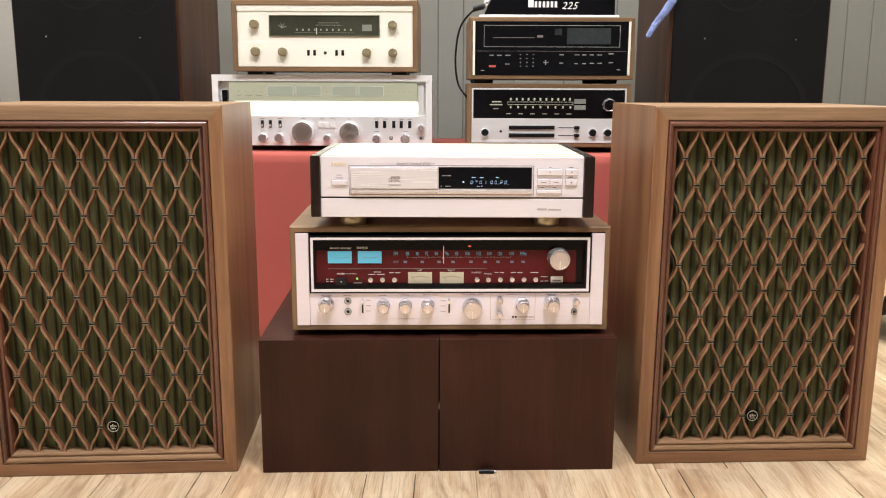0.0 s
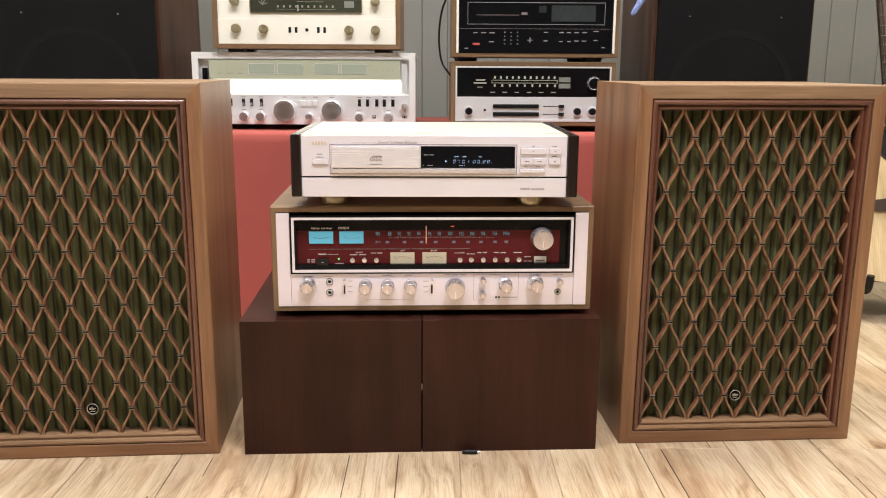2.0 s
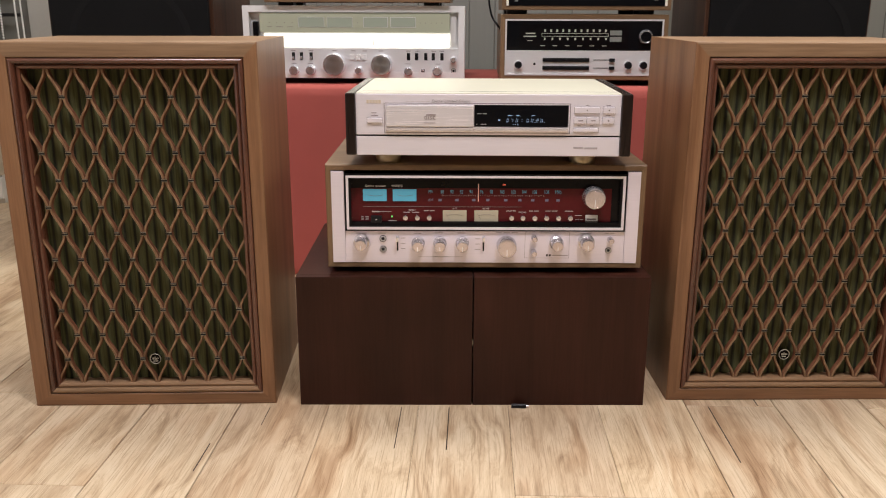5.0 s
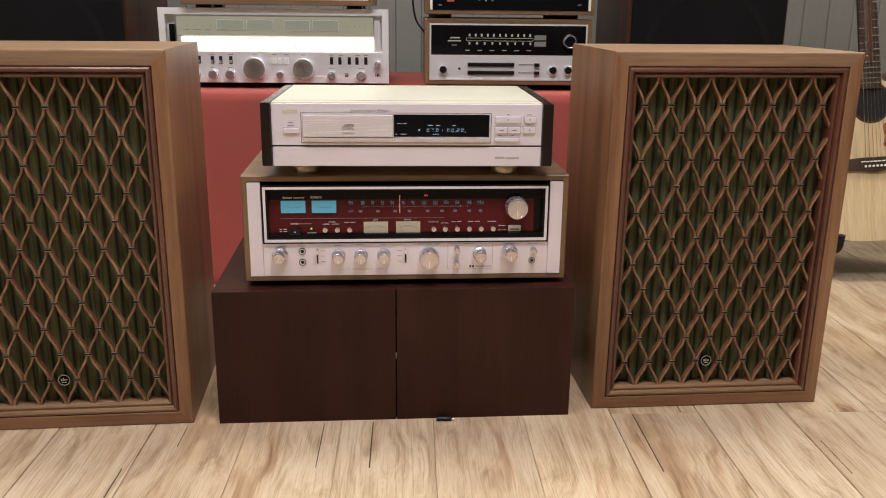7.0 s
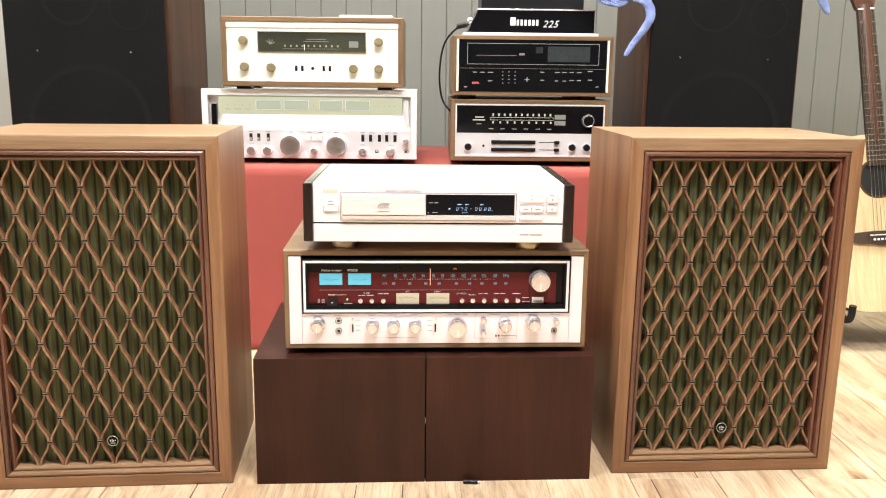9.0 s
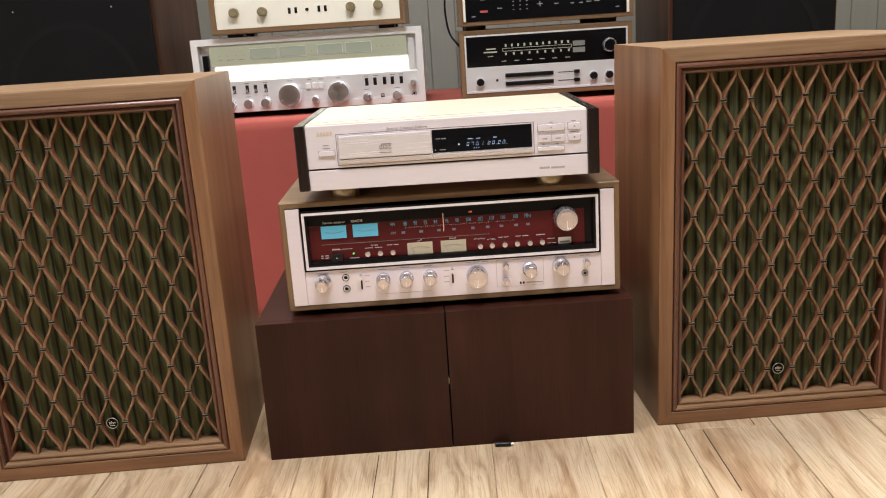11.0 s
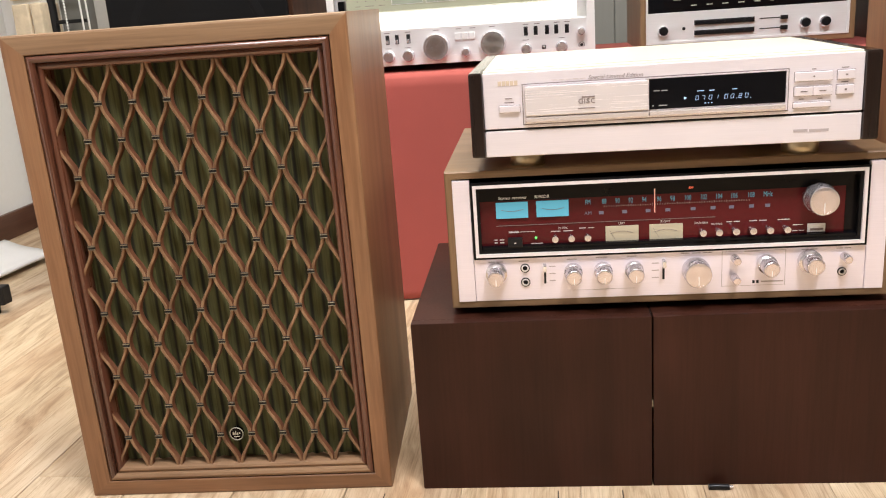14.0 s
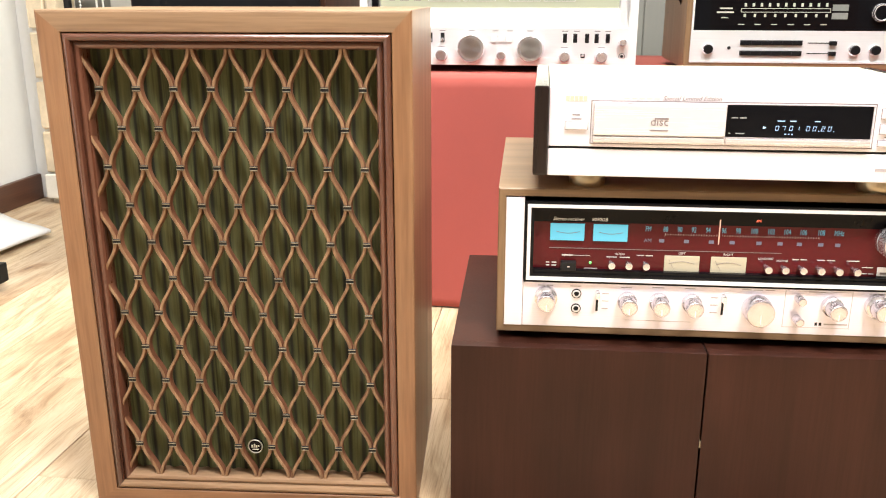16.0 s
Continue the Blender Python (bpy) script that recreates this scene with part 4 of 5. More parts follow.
for i in range(NX + 1):
    x = -0.628 + 1.296 * i / NX
    col = [bm.verts.new((x, 2.93, 0.5115)), bm.verts.new((x, 2.6, 0.512)), bm.verts.new((x, 2.27, 0.512)), bm.verts.new((x, 2.256, 0.5105))]
    for j in range(NZ + 1):
        v = j / NZ
        fold = 0.007 * v * math.sin(x * 9 + 0.6) + 0.004 * v * math.sin(x * 23 + 2 * v + 1.0) + 0.0012 * math.sin(x * 61 + 4 * v)
        col.append(bm.verts.new((x, 2.249 - 0.008 * v + fold, 0.503 - 0.499 * v)))
    grid.append(col)
for a, b in zip(grid, grid[1:]):
    for j in range(len(a) - 1):
        bm.faces.new((a[j], a[j + 1], b[j + 1], b[j]))
cloth = tagged(mesh_object("tablecloth", bm, M_REDCLOTH, 60), "red cotton tablecloth hanging to the floor", "tablecloth")
sol = cloth.modifiers.new("thickness", "SOLIDIFY")
sol.thickness, sol.offset = 0.0012, -1

# ---------------------------------------------------------------- the big silver receiver
SW, SH = 0.586, 0.1805
TOPZ = 0.5135
sil = thing("silver_receiver", pose(-0.536, 2.33, TOPZ + 0.013, 0, 0, -0.5), "large white-silver stereo receiver with glowing pale dial", "receiver")
us = lambda px: (px - 373) * 0.001526
vs = lambda py: (272 - py) * 0.00151 + 0.001
part("frame", frame_ring(0, SW, 0.0, SH + 0.006, 0.0165, -0.004, 0.03), M_WHITE_METAL, sil, "white-silver outer frame")
part("body", box(0.006, SW - 0.006, 0.03, 0.4, 0.004, SH + 0.003, 0.002), M_WHITE_METAL, sil)
part("backplate", box(0.016, SW - 0.016, 0.016, 0.03, 0.012, SH - 0.008), M_SILVER, sil)
part("face_panel", box(0.0165, SW - 0.0165, -0.002, 0.018, 0.0, vs(221), 0.001), M_SILVER, sil, "brushed silver control panel")
strip = part("meter_strip", box(us(402), us(731), 0.0, 0.016, vs(194), vs(162), 0.0008), M_SAGE, sil, "sage-green lit meter strip")
for a, b in ((470, 514), (520, 563), (583, 624), (630, 672)):
    win = part("meter_window", box(us(a), us(b), -0.0012, 0.001, vs(185), vs(169), 0.0004), M_SAGE_WIN, strip)
    part("meter_rim", frame_ring(us(a) - 0.001, us(b) + 0.001, vs(185) - 0.001, vs(169) + 0.001, 0.0009, -0.0016, 0.0005), M_SILVER, win)
bars([(us(p), us(p) + 0.002, vs(178), 0.002) for p in (418, 431, 445, 458, 572, 680, 689, 699, 708, 717)] + word_bars(us(415), us(425), vs(185), 0.0012, 1) + word_bars(us(430), us(446), vs(185), 0.0012, 1) + word_bars(us(450), us(462), vs(185), 0.0012, 1), -0.0002, M_PRINT_DARK, strip)
part("tuning_scale", box(us(408), us(731), 0.004, 0.016, vs(219), vs(196.5), 0.0004), M_SCALE_LIT, sil, "brightly lit white tuning scale")
part("scale_pointer", box(us(598.5), us(599.3), 0.002, 0.004, vs(216), vs(206)), M_PRINT_DARK, sil)
part("side_slot", box(us(389), us(398), 0.004, 0.017, vs(219), vs(176)), M_GLOSS_BLACK, sil)
part("side_slot", box(us(733), us(742), 0.006, 0.017, vs(212), vs(166)), M_SILVER, sil)
for px, r in ((531, 0.0285), (613, 0.027)):
    knob(sil, us(px), vs(249), r, 0.022, -0.002, face=M_BIGKNOB, side=M_CHROME, skirt=0.05, mark=False, name="large_knob")
for px, py, r in ((400, 259, 0.012), (430, 259, 0.012), (460, 259, 0.012), (489, 259, 0.012), (573, 259, 0.0095), (660, 260, 0.011), (710, 260, 0.012), (738, 240, 0.0075)):
    knob(sil, us(px), vs(py), r, 0.018, -0.002, side=M_CHROME, skirt=0.1, mark=False)
toggle(sil, us(685), vs(260), -0.002, 0.012, 0.009)
for px in (410, 424, 437, 459, 473, 490):
    toggle(sil, us(px), vs(235), -0.002, 0.02, 0.0085, False, M_CHROME)
for px in (660, 674, 690, 703, 718):
    toggle(sil, us(px), vs(235), -0.002, 0.019, 0.0085, True, M_BLACK)
for px in (562, 573, 583):
    part("push_button", box(us(px) - 0.006, us(px) + 0.006, -0.006, 0, vs(241), vs(231), 0.0012), M_WHITE_METAL, sil)
jack(sil, us(738), vs(259), 0.0065, -0.002)
bars([(us(p), us(p + 8), vs(225.5), 0.0014) for p in (424, 455, 486, 527, 560, 580, 608, 656, 672, 700, 714)] + [(us(p), us(p + 9), vs(247.5), 0.0012) for p in (455, 484, 655, 706)], -0.0021, M_PRINT_DARK, sil)
for fx in (0.06, SW - 0.06):
    for fy in (0.06, 0.34):
        part("foot", lathe([(0.022, -0.0132), (0.024, 0.004)], 20, "z", (fx, fy, 0)), M_BLACK, sil, smooth=40)
SIL_TOP = TOPZ + 0.013 + SH + 0.006

# ---------------------------------------------------------------- cream tuner on top of it
FW, FH = 0.484, 0.182
fis = cased("tuner", pose(-0.4715, 2.305, SIL_TOP + 0.008, 0, 0, -0.4), FW, FH, 0.22, 0.0125, "walnut-cased tuner with cream front and olive dial", "tuner")
uf = lambda px: (px - 402) * 0.001476
vf = lambda py: (143 - py) * 0.001464
part("front_panel", box(0.0128, FW - 0.0128, 0.006, 0.014, 0.0128, FH - 0.0128, 0.001), M_CREAM, fis, "cream-coloured front panel")
part("top_rail", box(0.0128, FW - 0.0128, 0.003, 0.006, vf(38), FH - 0.013, 0.0008), M_CREAM, fis)
part("lower_plate", box(0.0128, FW - 0.0128, 0.0045, 0.006, 0.013, vf(91), 0.0005), M_CREAM, fis)
fd = part("dial_window", box(uf(469), uf(661.5), 0.004, 0.008, vf(80), vf(46), 0.0006), M_OLIVEGLASS, fis, "dark olive glass dial")
part("dial_rim", frame_ring(uf(467.5), uf(663), vf(81.2), vf(44.8), 0.0018, 0.002, 0.0062), M_BRASS_SIDE, fd)
bars([(uf(515 + i * 10.6), uf(518 + i * 10.6), vf(70), 0.0055) for i in range(10)] + [(uf(512), uf(617), vf(75), 0.0006)], 0.004, M_DIALGREY, fd, "scale_figure")
bars([(uf(555), uf(590), vf(58), 0.0012), (uf(550), uf(596), vf(62), 0.001)], 0.004, M_DIALGREY, fd)
part("scale_pointer", box(uf(551), uf(552), 0.0032, 0.0038, vf(78), vf(67)), M_PRINT_WHITE, fd)
part("tuning_eye", box(uf(632), uf(649), 0.0034, 0.0042, vf(72), vf(61), 0.0004), M_EYE, fd)
bird = bmesh.new()
for a in (20, 60, 100, 140):
    own = box(0, 0.013, 0.0032, 0.0038, -0.0008, 0.0008)
    bmesh.ops.rotate(own, verts=own.verts, cent=(0, 0, 0), matrix=Matrix.Rotation(radians(-a), 3, "Y"))
    bmesh.ops.translate(own, verts=own.verts, vec=(uf(490), 0, vf(67)))
    joined(bird, own)
part("dial_emblem", bird, M_DIALGREY, fd)
for px, py in ((442, 61), (686, 62), (443, 108), (491, 109), (640, 110), (686, 110)):
    knob(fis, uf(px), vf(py), 0.0112, 0.018, 0.005, face=M_BRASS, side=M_BRASS_SIDE, mark=False)
for px in (536, 547, 586, 597):
    toggle(fis, uf(px), vf(110), 0.0045, 0.0145, 0.0068, True, M_BLACK)
part("jack_hole", lathe([(0.0042, 0.005), (0.0042, 0.0025)], 16, at=(uf(566), 0, vf(110))), M_HOLE, fis)
for fx in (0.05, FW - 0.05):
    for fy in (0.05, 0.18):
        part("foot", box(fx - 0.02, fx + 0.02, fy - 0.02, fy + 0.02, -0.0082, 0.001, 0.002), M_BLACK, fis)
bk = thing("paper_stack", pose(-0.165, 2.36, SIL_TOP + 0.008 + FH), "thin stack of white papers on top of the tuner", "papers")
for i in range(3):
    part("sheet", box(0.002 * i, 0.148 - 0.001 * i, 0, 0.2, 0.0005 + 0.0032 * i, 0.0034 + 0.0032 * i, 0.0004), M_PAPER, bk)

# ---------------------------------------------------------------- black-glass sets in walnut
MW = 0.43
um = lambda px: (px - 817) * 0.001513
t2 = cased("stereo_tuner", pose(0.1435, 2.3, TOPZ + 0.013), MW, 0.166, 0.36, 0.0115, "walnut-cased tuner with black glass dial above silver panel", "tuner", mats=(M_WALNUT_X, M_WALNUT_Z))
v2 = lambda py: (276 - py) * 0.00152
part("silver_rim", frame_ring(0.0118, MW - 0.0118, 0.0118, 0.154, 0.004, -0.002, 0.012), M_SILVER, t2)
part("lower_panel", box(0.0158, MW - 0.0158, 0.001, 0.012, 0.0158, v2(226.5), 0.0008), M_SILVER, t2, "silver control panel")
g2 = part("glass_dial", box(0.0158, MW - 0.0158, 0.0, 0.012, v2(225.5), 0.15, 0.0006), M_GLOSS_BLACK, t2, "black glass tuning dial")
part("dial_inset", box(um(849), um(1035), -0.0004, 0.0002, v2(224), v2(183)), M_DIALBLACK, g2)
bars([(um(887), um(1001), v2(198.2), 0.001), (um(887), um(1001), v2(202.8), 0.001), (um(887), um(887.6), v2(200.5), 0.008), (um(1000.4), um(1001), v2(200.5), 0.008)], -0.0006, M_MACGLOW, g2, "scale_line")
bars([(um(891 + i * 10.3), um(894 + i * 10.3), v2(193.5), 0.0066) for i in range(11)] + [(um(891 + i * 13), um(893.8 + i * 13), v2(207), 0.006) for i in range(9)], -0.0006, M_MACGLOW, g2, "scale_figure")
bars([(um(885 + i * 21), um(893 + i * 21), v2(218.5), 0.0016) for i in range(6)] + word_bars(um(862), um(874), v2(210), 0.0015, 1) + [(um(856), um(878), v2(203), 0.003), (um(860), um(876), v2(198), 0.003)], -0.0006, M_MACGLOW, g2)
for py in (197, 207.5):
    part("signal_meter", box(um(1003), um(1023), -0.001, 0.0, v2(py + 4), v2(py - 4), 0.0003), M_EYE, g2)
part("tuning_knob", lathe([(0.0165, 0.0), (0.0165, -0.012), (0.014, -0.014), (0.0002, -0.014)], 28, at=(um(1063), 0, v2(203))), M_GLOSS_BLACK, t2, smooth=35)
part("knob_ring", lathe([(0.0168, -0.003), (0.0178, -0.006), (0.0178, -0.009), (0.0145, -0.0142), (0.0132, -0.0135)], 28, at=(um(1063), 0, v2(203)), ring_only=True), M_CHROME, t2, smooth=35)
for px in (848, 1036, 1062):
    kk = part("knob", lathe([(0.0092, 0.002), (0.0092, -0.012), (0.008, -0.0136), (0.0002, -0.0136)], 24, at=(um(px), 0, v2(250.5))), M_BLACK, t2, "black knob with chrome skirt", 35)
    part("knob_ring", lathe([(0.0102, 0.001), (0.0106, -0.003), (0.0095, -0.0045)], 24, at=(um(px), 0, v2(250.5))), M_CHROME, kk, smooth=35)
part("jack_hole", lathe([(0.0034, 0.002), (0.0034, 0.0)], 14, at=(um(876), 0, v2(249))), M_HOLE, t2)
for py in (242, 255.5):
    row_part = part("button_bank", box(um(890), um(970), -0.002, 0.002, v2(py + 3.2), v2(py - 3.2), 0.0006), M_BLACK, t2, "row of black push buttons")
    for i in range(6):
        part("push_button", box(um(891 + i * 13.2), um(902.5 + i * 13.2), -0.0045, -0.0015, v2(py + 2.2), v2(py - 2.2), 0.0005), M_BLACK, row_part)
    part("slide_slot", box(um(977), um(1010), 0.0004, 0.002, v2(py + 0.6), v2(py - 0.6)), M_HOLE, t2)
    part("slide_lever", box(um(1004), um(1013), -0.007, 0.001, v2(py + 2.8), v2(py - 2.8), 0.001), M_BLACK, t2)
for fx in (0.05, MW - 0.05):
    for fy in (0.05, 0.3):
        part("foot", lathe([(0.018, -0.0132), (0.02, 0.001)], 18, "z", (fx, fy, 0)), M_BLACK, t2, smooth=40)
T2_TOP = TOPZ + 0.013 + 0.166

m1 = cased("disc_player", pose(0.1455, 2.295, T2_TOP + 0.0105), MW, 0.158, 0.36, 0.0105, "walnut-cased black glass disc player with white legends", "disc player", mats=(M_WALNUT_X, M_WALNUT_Z))
v1 = lambda py: (159 - py) * 0.0015
for a, b in ((0.0107, 0.0165), (MW - 0.0165, MW - 0.0107)):
    part("end_post", box(a, b, -0.006, 0.01, 0.0107, 0.1472, 0.0012), M_CREAM, m1, "pale metal end post")
g1 = part("glass_front", box(0.0168, MW - 0.0168, -0.002, 0.01, 0.0107, 0.1472, 0.0008), M_GLOSS_BLACK, m1, "glossy black glass front")
part("window_line", frame_ring(um(843), um(1076), v1(104), v1(67.5), 0.0009, -0.0026, -0.0018), M_PRINT_DIM, g1)
tr = part("disc_tray", box(um(850), um(953), -0.0034, -0.0018, v1(103), v1(72), 0.0006), M_GLOSS_BLACK, g1)
bars([(um(858), um(930), v1(88.5), 0.0012), (um(934), um(944), v1(86), 0.006)], -0.0035, M_PRINT_DARK, tr)
part("display", box(um(985), um(1060), -0.0028, -0.0018, v1(99), v1(72), 0.0004), M_SMOKE, g1)
part("centre_mark", box(um(964), um(976), -0.0028, -0.0018, v1(84), v1(73)), M_SMOKE, g1)
bars([(0.018, MW - 0.018, v1(111), 0.0007)], -0.0022, M_PRINT_DARK, g1, "divider_line")
bars([(um(a), um(b), v1(c), 0.0018) for a, b, c in ((853, 860, 118), (866, 874, 118), (880, 889, 118), (880, 888, 133), (973, 980, 117), (973, 980, 131), (999, 1007, 117), (1012, 1019, 117), (1025, 1032, 117), (1038, 1046, 117), (999, 1005, 132), (1013, 1019, 132), (1025, 1033, 131), (1038, 1046, 131), (1057, 1066, 115), (1058, 1065, 130), (838, 844, 144), (1072, 1078, 142))]
     + [(um(905 + 11 * i), um(907.5 + 11 * i), v1(117 + 6.5 * j), 0.0016) for i in range(3) for j in range(4)] + [(um(945), um(954), v1(130), 0.0014), (um(948.8), um(950.2), v1(130), 0.012)], -0.0022, M_PRINT_DIM, g1)
part("lit_button", box(um(852), um(864), -0.003, -0.0018, v1(138.5), v1(135), 0.0003), M_REDDIM, g1, "small red lit button")
for fx in (0.04, MW - 0.06):
    for fy in (0.05, 0.3):
        part("foot", lathe([(0.026, -0.0107), (0.028, 0.001)], 20, "z", (fx, fy, 0)), M_BLACK, m1, smooth=40)
M1_TOP = T2_TOP + 0.0105 + 0.158

amp = thing("power_amplifier", pose(0.174, 2.337, M1_TOP), "black valve amplifier chassis on a white base plate", "amplifier")
part("base_plate", box(0.0, 0.368, 0, 0.24, 0, 0.009, 0.002), M_WHITE_METAL, amp, "white base plate")
bm = bmesh.new()
prof = [(0.012, 0.009), (0.356, 0.009), (0.356, 0.068), (0.04, 0.068)]
joined(bm, slab(prof, 0.006, 0.23))
part("chassis", bm, M_GLOSS_BLACK, amp)
bars([(0.128, 0.142, 0.039, 0.021)] + [(0.145 + i * 0.0105, 0.1515 + i * 0.0105, 0.036, 0.015) for i in range(6)], 0.0058, M_PRINT_WHITE, amp, "brand_bar")
lettering("225", 0.026, M_PRINT_WHITE, amp, 0.236, 0.0056, 0.032, 0.35, 1.1)
part("top_plate", box(0.038, 0.358, 0.004, 0.232, 0.0682, 0.0715, 0.001), M_CHROME, amp, "bright chrome top plate")
part("transformer_cover", box(0.05, 0.33, 0.03, 0.2, 0.0717, 0.15, 0.004), M_BLACK, amp)
part("socket", lathe([(0.009, 0.0), (0.009, -0.02), (0.006, -0.022)], 16, at=(0.02, 0.03, 0.04)), M_CHROME, amp, smooth=40)
cab = smooth_line([(0.19, 2.345, M1_TOP + 0.03), (0.165, 2.35, M1_TOP + 0.026), (0.125, 2.37, M1_TOP - 0.02), (0.112, 2.38, M1_TOP - 0.1), (0.12, 2.39, M1_TOP - 0.17), (0.146, 2.4, M1_TOP - 0.21), (0.146, 2.6, M1_TOP - 0.23)], 8)
cable = thing("cable", pose(0, 0, 0), "black power cable hanging beside the stacked sets", "cable")
part("cord", tube(cab, 0.0028, 8), M_BLACK, cable, smooth=60)
part("plug", tube([(0.185, 2.345, M1_TOP + 0.03), (0.158, 2.351, M1_TOP + 0.024)], 0.0075, 12), M_BLACK, cable, smooth=40)


# ---------------------------------------------------------------- tall dark loudspeakers behind
def floor_speaker(m, w, label, screws):
    t = thing("floor_loudspeaker", m, label, "loudspeaker", "tall dark loudspeakers")
    h, d = 1.2, 0.4
    for bm, nm in zip(mitred(0, w, 0, h, [(0.0, d), (0.0, 0.002), (0.002, 0.0), (0.014, 0.0), (0.014, d)]), ("bottom_panel", "side_panel", "top_panel", "side_panel")):
        part(nm, bm, M_ROSE, t)
    part("back_panel", box(0.018, w - 0.018, d - 0.015, d - 0.004, 0.018, h - 0.018), M_ROSE, t)
    grille = part("grille", box(0.009, w - 0.009, -0.016, -0.0005, 0.009, h - 0.009, 0.003), M_BLACKGRILLE, t, "black cloth grille with driver rings showing through")
    for cx, cz, r in ((w / 2, 0.61, 0.165), (w * 0.42, 0.95, 0.075), (w * 0.77, 0.915, 0.052)):
        part("driver_ring", lathe([(r, -0.015), (r, -0.0166), (r * 0.9, -0.0166), (r * 0.9, -0.015)], 48, at=(cx, 0, cz), ring_only=True), M_RING, grille)
        part("driver_centre", lathe([(r * 0.86, -0.015), (r * 0.86, -0.0163), (0.0003, -0.0163)], 48, at=(cx, 0, cz)), M_BLACKGRILLE, grille)
    for sx, sz in screws:
        part("grille_pin", lathe([(0.0022, -0.0155), (0.0016, -0.0178)], 10, at=(sx, 0, sz)), M_CHROME, grille)
    return t


floor_speaker(pose(-1.045, 2.31, 0, 0, 0, 0.5), 0.436, "tall dark rosewood loudspeaker with black grille behind the stack", ((0.092, 0.808), (0.336, 0.806)))
floor_speaker(pose(0.666, 2.31, 0, 0, 0, -0.5), 0.414, "tall dark rosewood loudspeaker with blue crochet hung over it", ((0.09, 0.808), (0.325, 0.806)))


def crochet(name, path, r0, m, label, seed):
    rng_c, bm_c = random.Random(seed), bmesh.new()
    pts = smooth_line(path, 14)
    for i, p in enumerate(pts):
        v = i / (len(pts) - 1)
        r = r0 * (1.0 - 0.75 * v ** 1.5)
        for k in range(7):
            a = 2 * math.pi * k / 7 + i * 0.45
            q = p + Vector((r * math.cos(a), -abs(0.45 * r * math.sin(a)) - 0.004, 0.6 * r * math.sin(a)))
            bmesh.ops.create_icosphere(bm_c, subdivisions=1, radius=0.0042 * rng_c.uniform(0.8, 1.25), matrix=Matrix.Translation(q))
    return tagged(mesh_object(name, bm_c, m, 60), label, "crochet")


crochet("crochet_drape", [(0.56, 2.285, 1.02), (0.6, 2.283, 0.97), (0.65, 2.28, 0.95), (0.665, 2.28, 0.915), (0.65, 2.282, 0.88), (0.625, 2.284, 0.845), (0.608, 2.287, 0.815)], 0.0125, M_BLUEYARN, "blue crocheted drape with a tapering tail", 4)
crochet("crochet_drape", [(0.5, 2.3, 1.0), (0.54, 2.29, 0.965), (0.575, 2.29, 0.95), (0.6, 2.29, 0.955)], 0.03, M_BLUEYARN, "bunched end of a blue crocheted drape", 5)
crochet("crochet_drape", [(1.1, 2.29, 1.0), (1.12, 2.285, 0.96), (1.135, 2.285, 0.93)], 0.014, M_BLUEYARN, "small blue crocheted end on the far corner", 6)


# ---------------------------------------------------------------- guitar on its stand
gtr = thing("acoustic_guitar", pose(1.362, 2.3, 0.325, -14, -3.6, 0), "pale spruce cutaway acoustic guitar leaning on a stand", "guitar")
outline = smooth_line([(0.0, -0.213), (0.1, -0.202), (0.175, -0.15), (0.203, -0.06), (0.185, 0.03), (0.145, 0.1), (0.128, 0.155), (0.137, 0.205), (0.132, 0.245), (0.105, 0.258), (0.072, 0.236), (0.043, 0.218), (0.026, 0.24), (0.024, 0.285), (-0.03, 0.29), (-0.09, 0.28), (-0.132, 0.245), (-0.142, 0.19), (-0.127, 0.13), (-0.15, 0.08), (-0.188, 0.02), (-0.203, -0.06), (-0.175, -0.15), (-0.1, -0.202)], 5, True)
part("sides", slab([(p.x, p.y) for p in [Vector((q[0], q[1], 0)) for q in outline]], 0.003, 0.1), M_MAHOGANY, gtr, "dark mahogany sides and back", 40)
part("soundboard", slab([(q[0] * 0.997, q[1] * 0.997) for q in outline], 0.0, 0.003), M_SPRUCE, gtr, "pale spruce soundboard")
part("sound_hole", lathe([(0.05, 0.0), (0.05, -0.0006), (0.0003, -0.0006)], 40, at=(0, 0, 0.163)), M_HOLE, gtr)
part("rosette", lathe([(0.05, 0.0), (0.0505, -0.0008), (0.056, -0.0008), (0.0565, 0.0)], 40, at=(0, 0, 0.163), ring_only=True), M_MAHOGANY, gtr, "thin dark rosette ring", 40)
guard = smooth_line([(0.052, 0.19), (0.075, 0.197), (0.1, 0.19), (0.098, 0.15), (0.105, 0.115), (0.128, 0.07), (0.14, 0.035), (0.12, 0.04), (0.09, 0.05), (0.055, 0.04), (0.03, 0.045), (0.034, 0.07), (0.03, 0.1), (0.05, 0.113), (0.063, 0.14), (0.062, 0.17)], 4, True)
part("pick_guard", slab([(q[0], q[1]) for q in guard], -0.0018, 0.0), M_TORTOISE, gtr, "reddish tortoiseshell pick guard")
br = part("bridge", slab([(q[0], q[1]) for q in smooth_line([(-0.085, 0.012), (0.085, 0.012), (0.085, -0.014), (0.04, -0.02), (0.0, -0.026), (-0.04, -0.02), (-0.085, -0.014)], 3, True)], -0.008, 0.0), M_EBONY, gtr, "dark wooden bridge")
part("saddle", box(-0.038, 0.038, -0.0105, -0.007, 0.002, 0.005, 0.0006), M_BONE, br)
for i in range(6):
    part("bridge_pin", lathe([(0.0028, -0.007), (0.0034, -0.011), (0.001, -0.0125)], 12, at=(-0.027 + i * 0.0108, 0, -0.009)), M_BONE, br, smooth=40)
bm = bmesh.new()
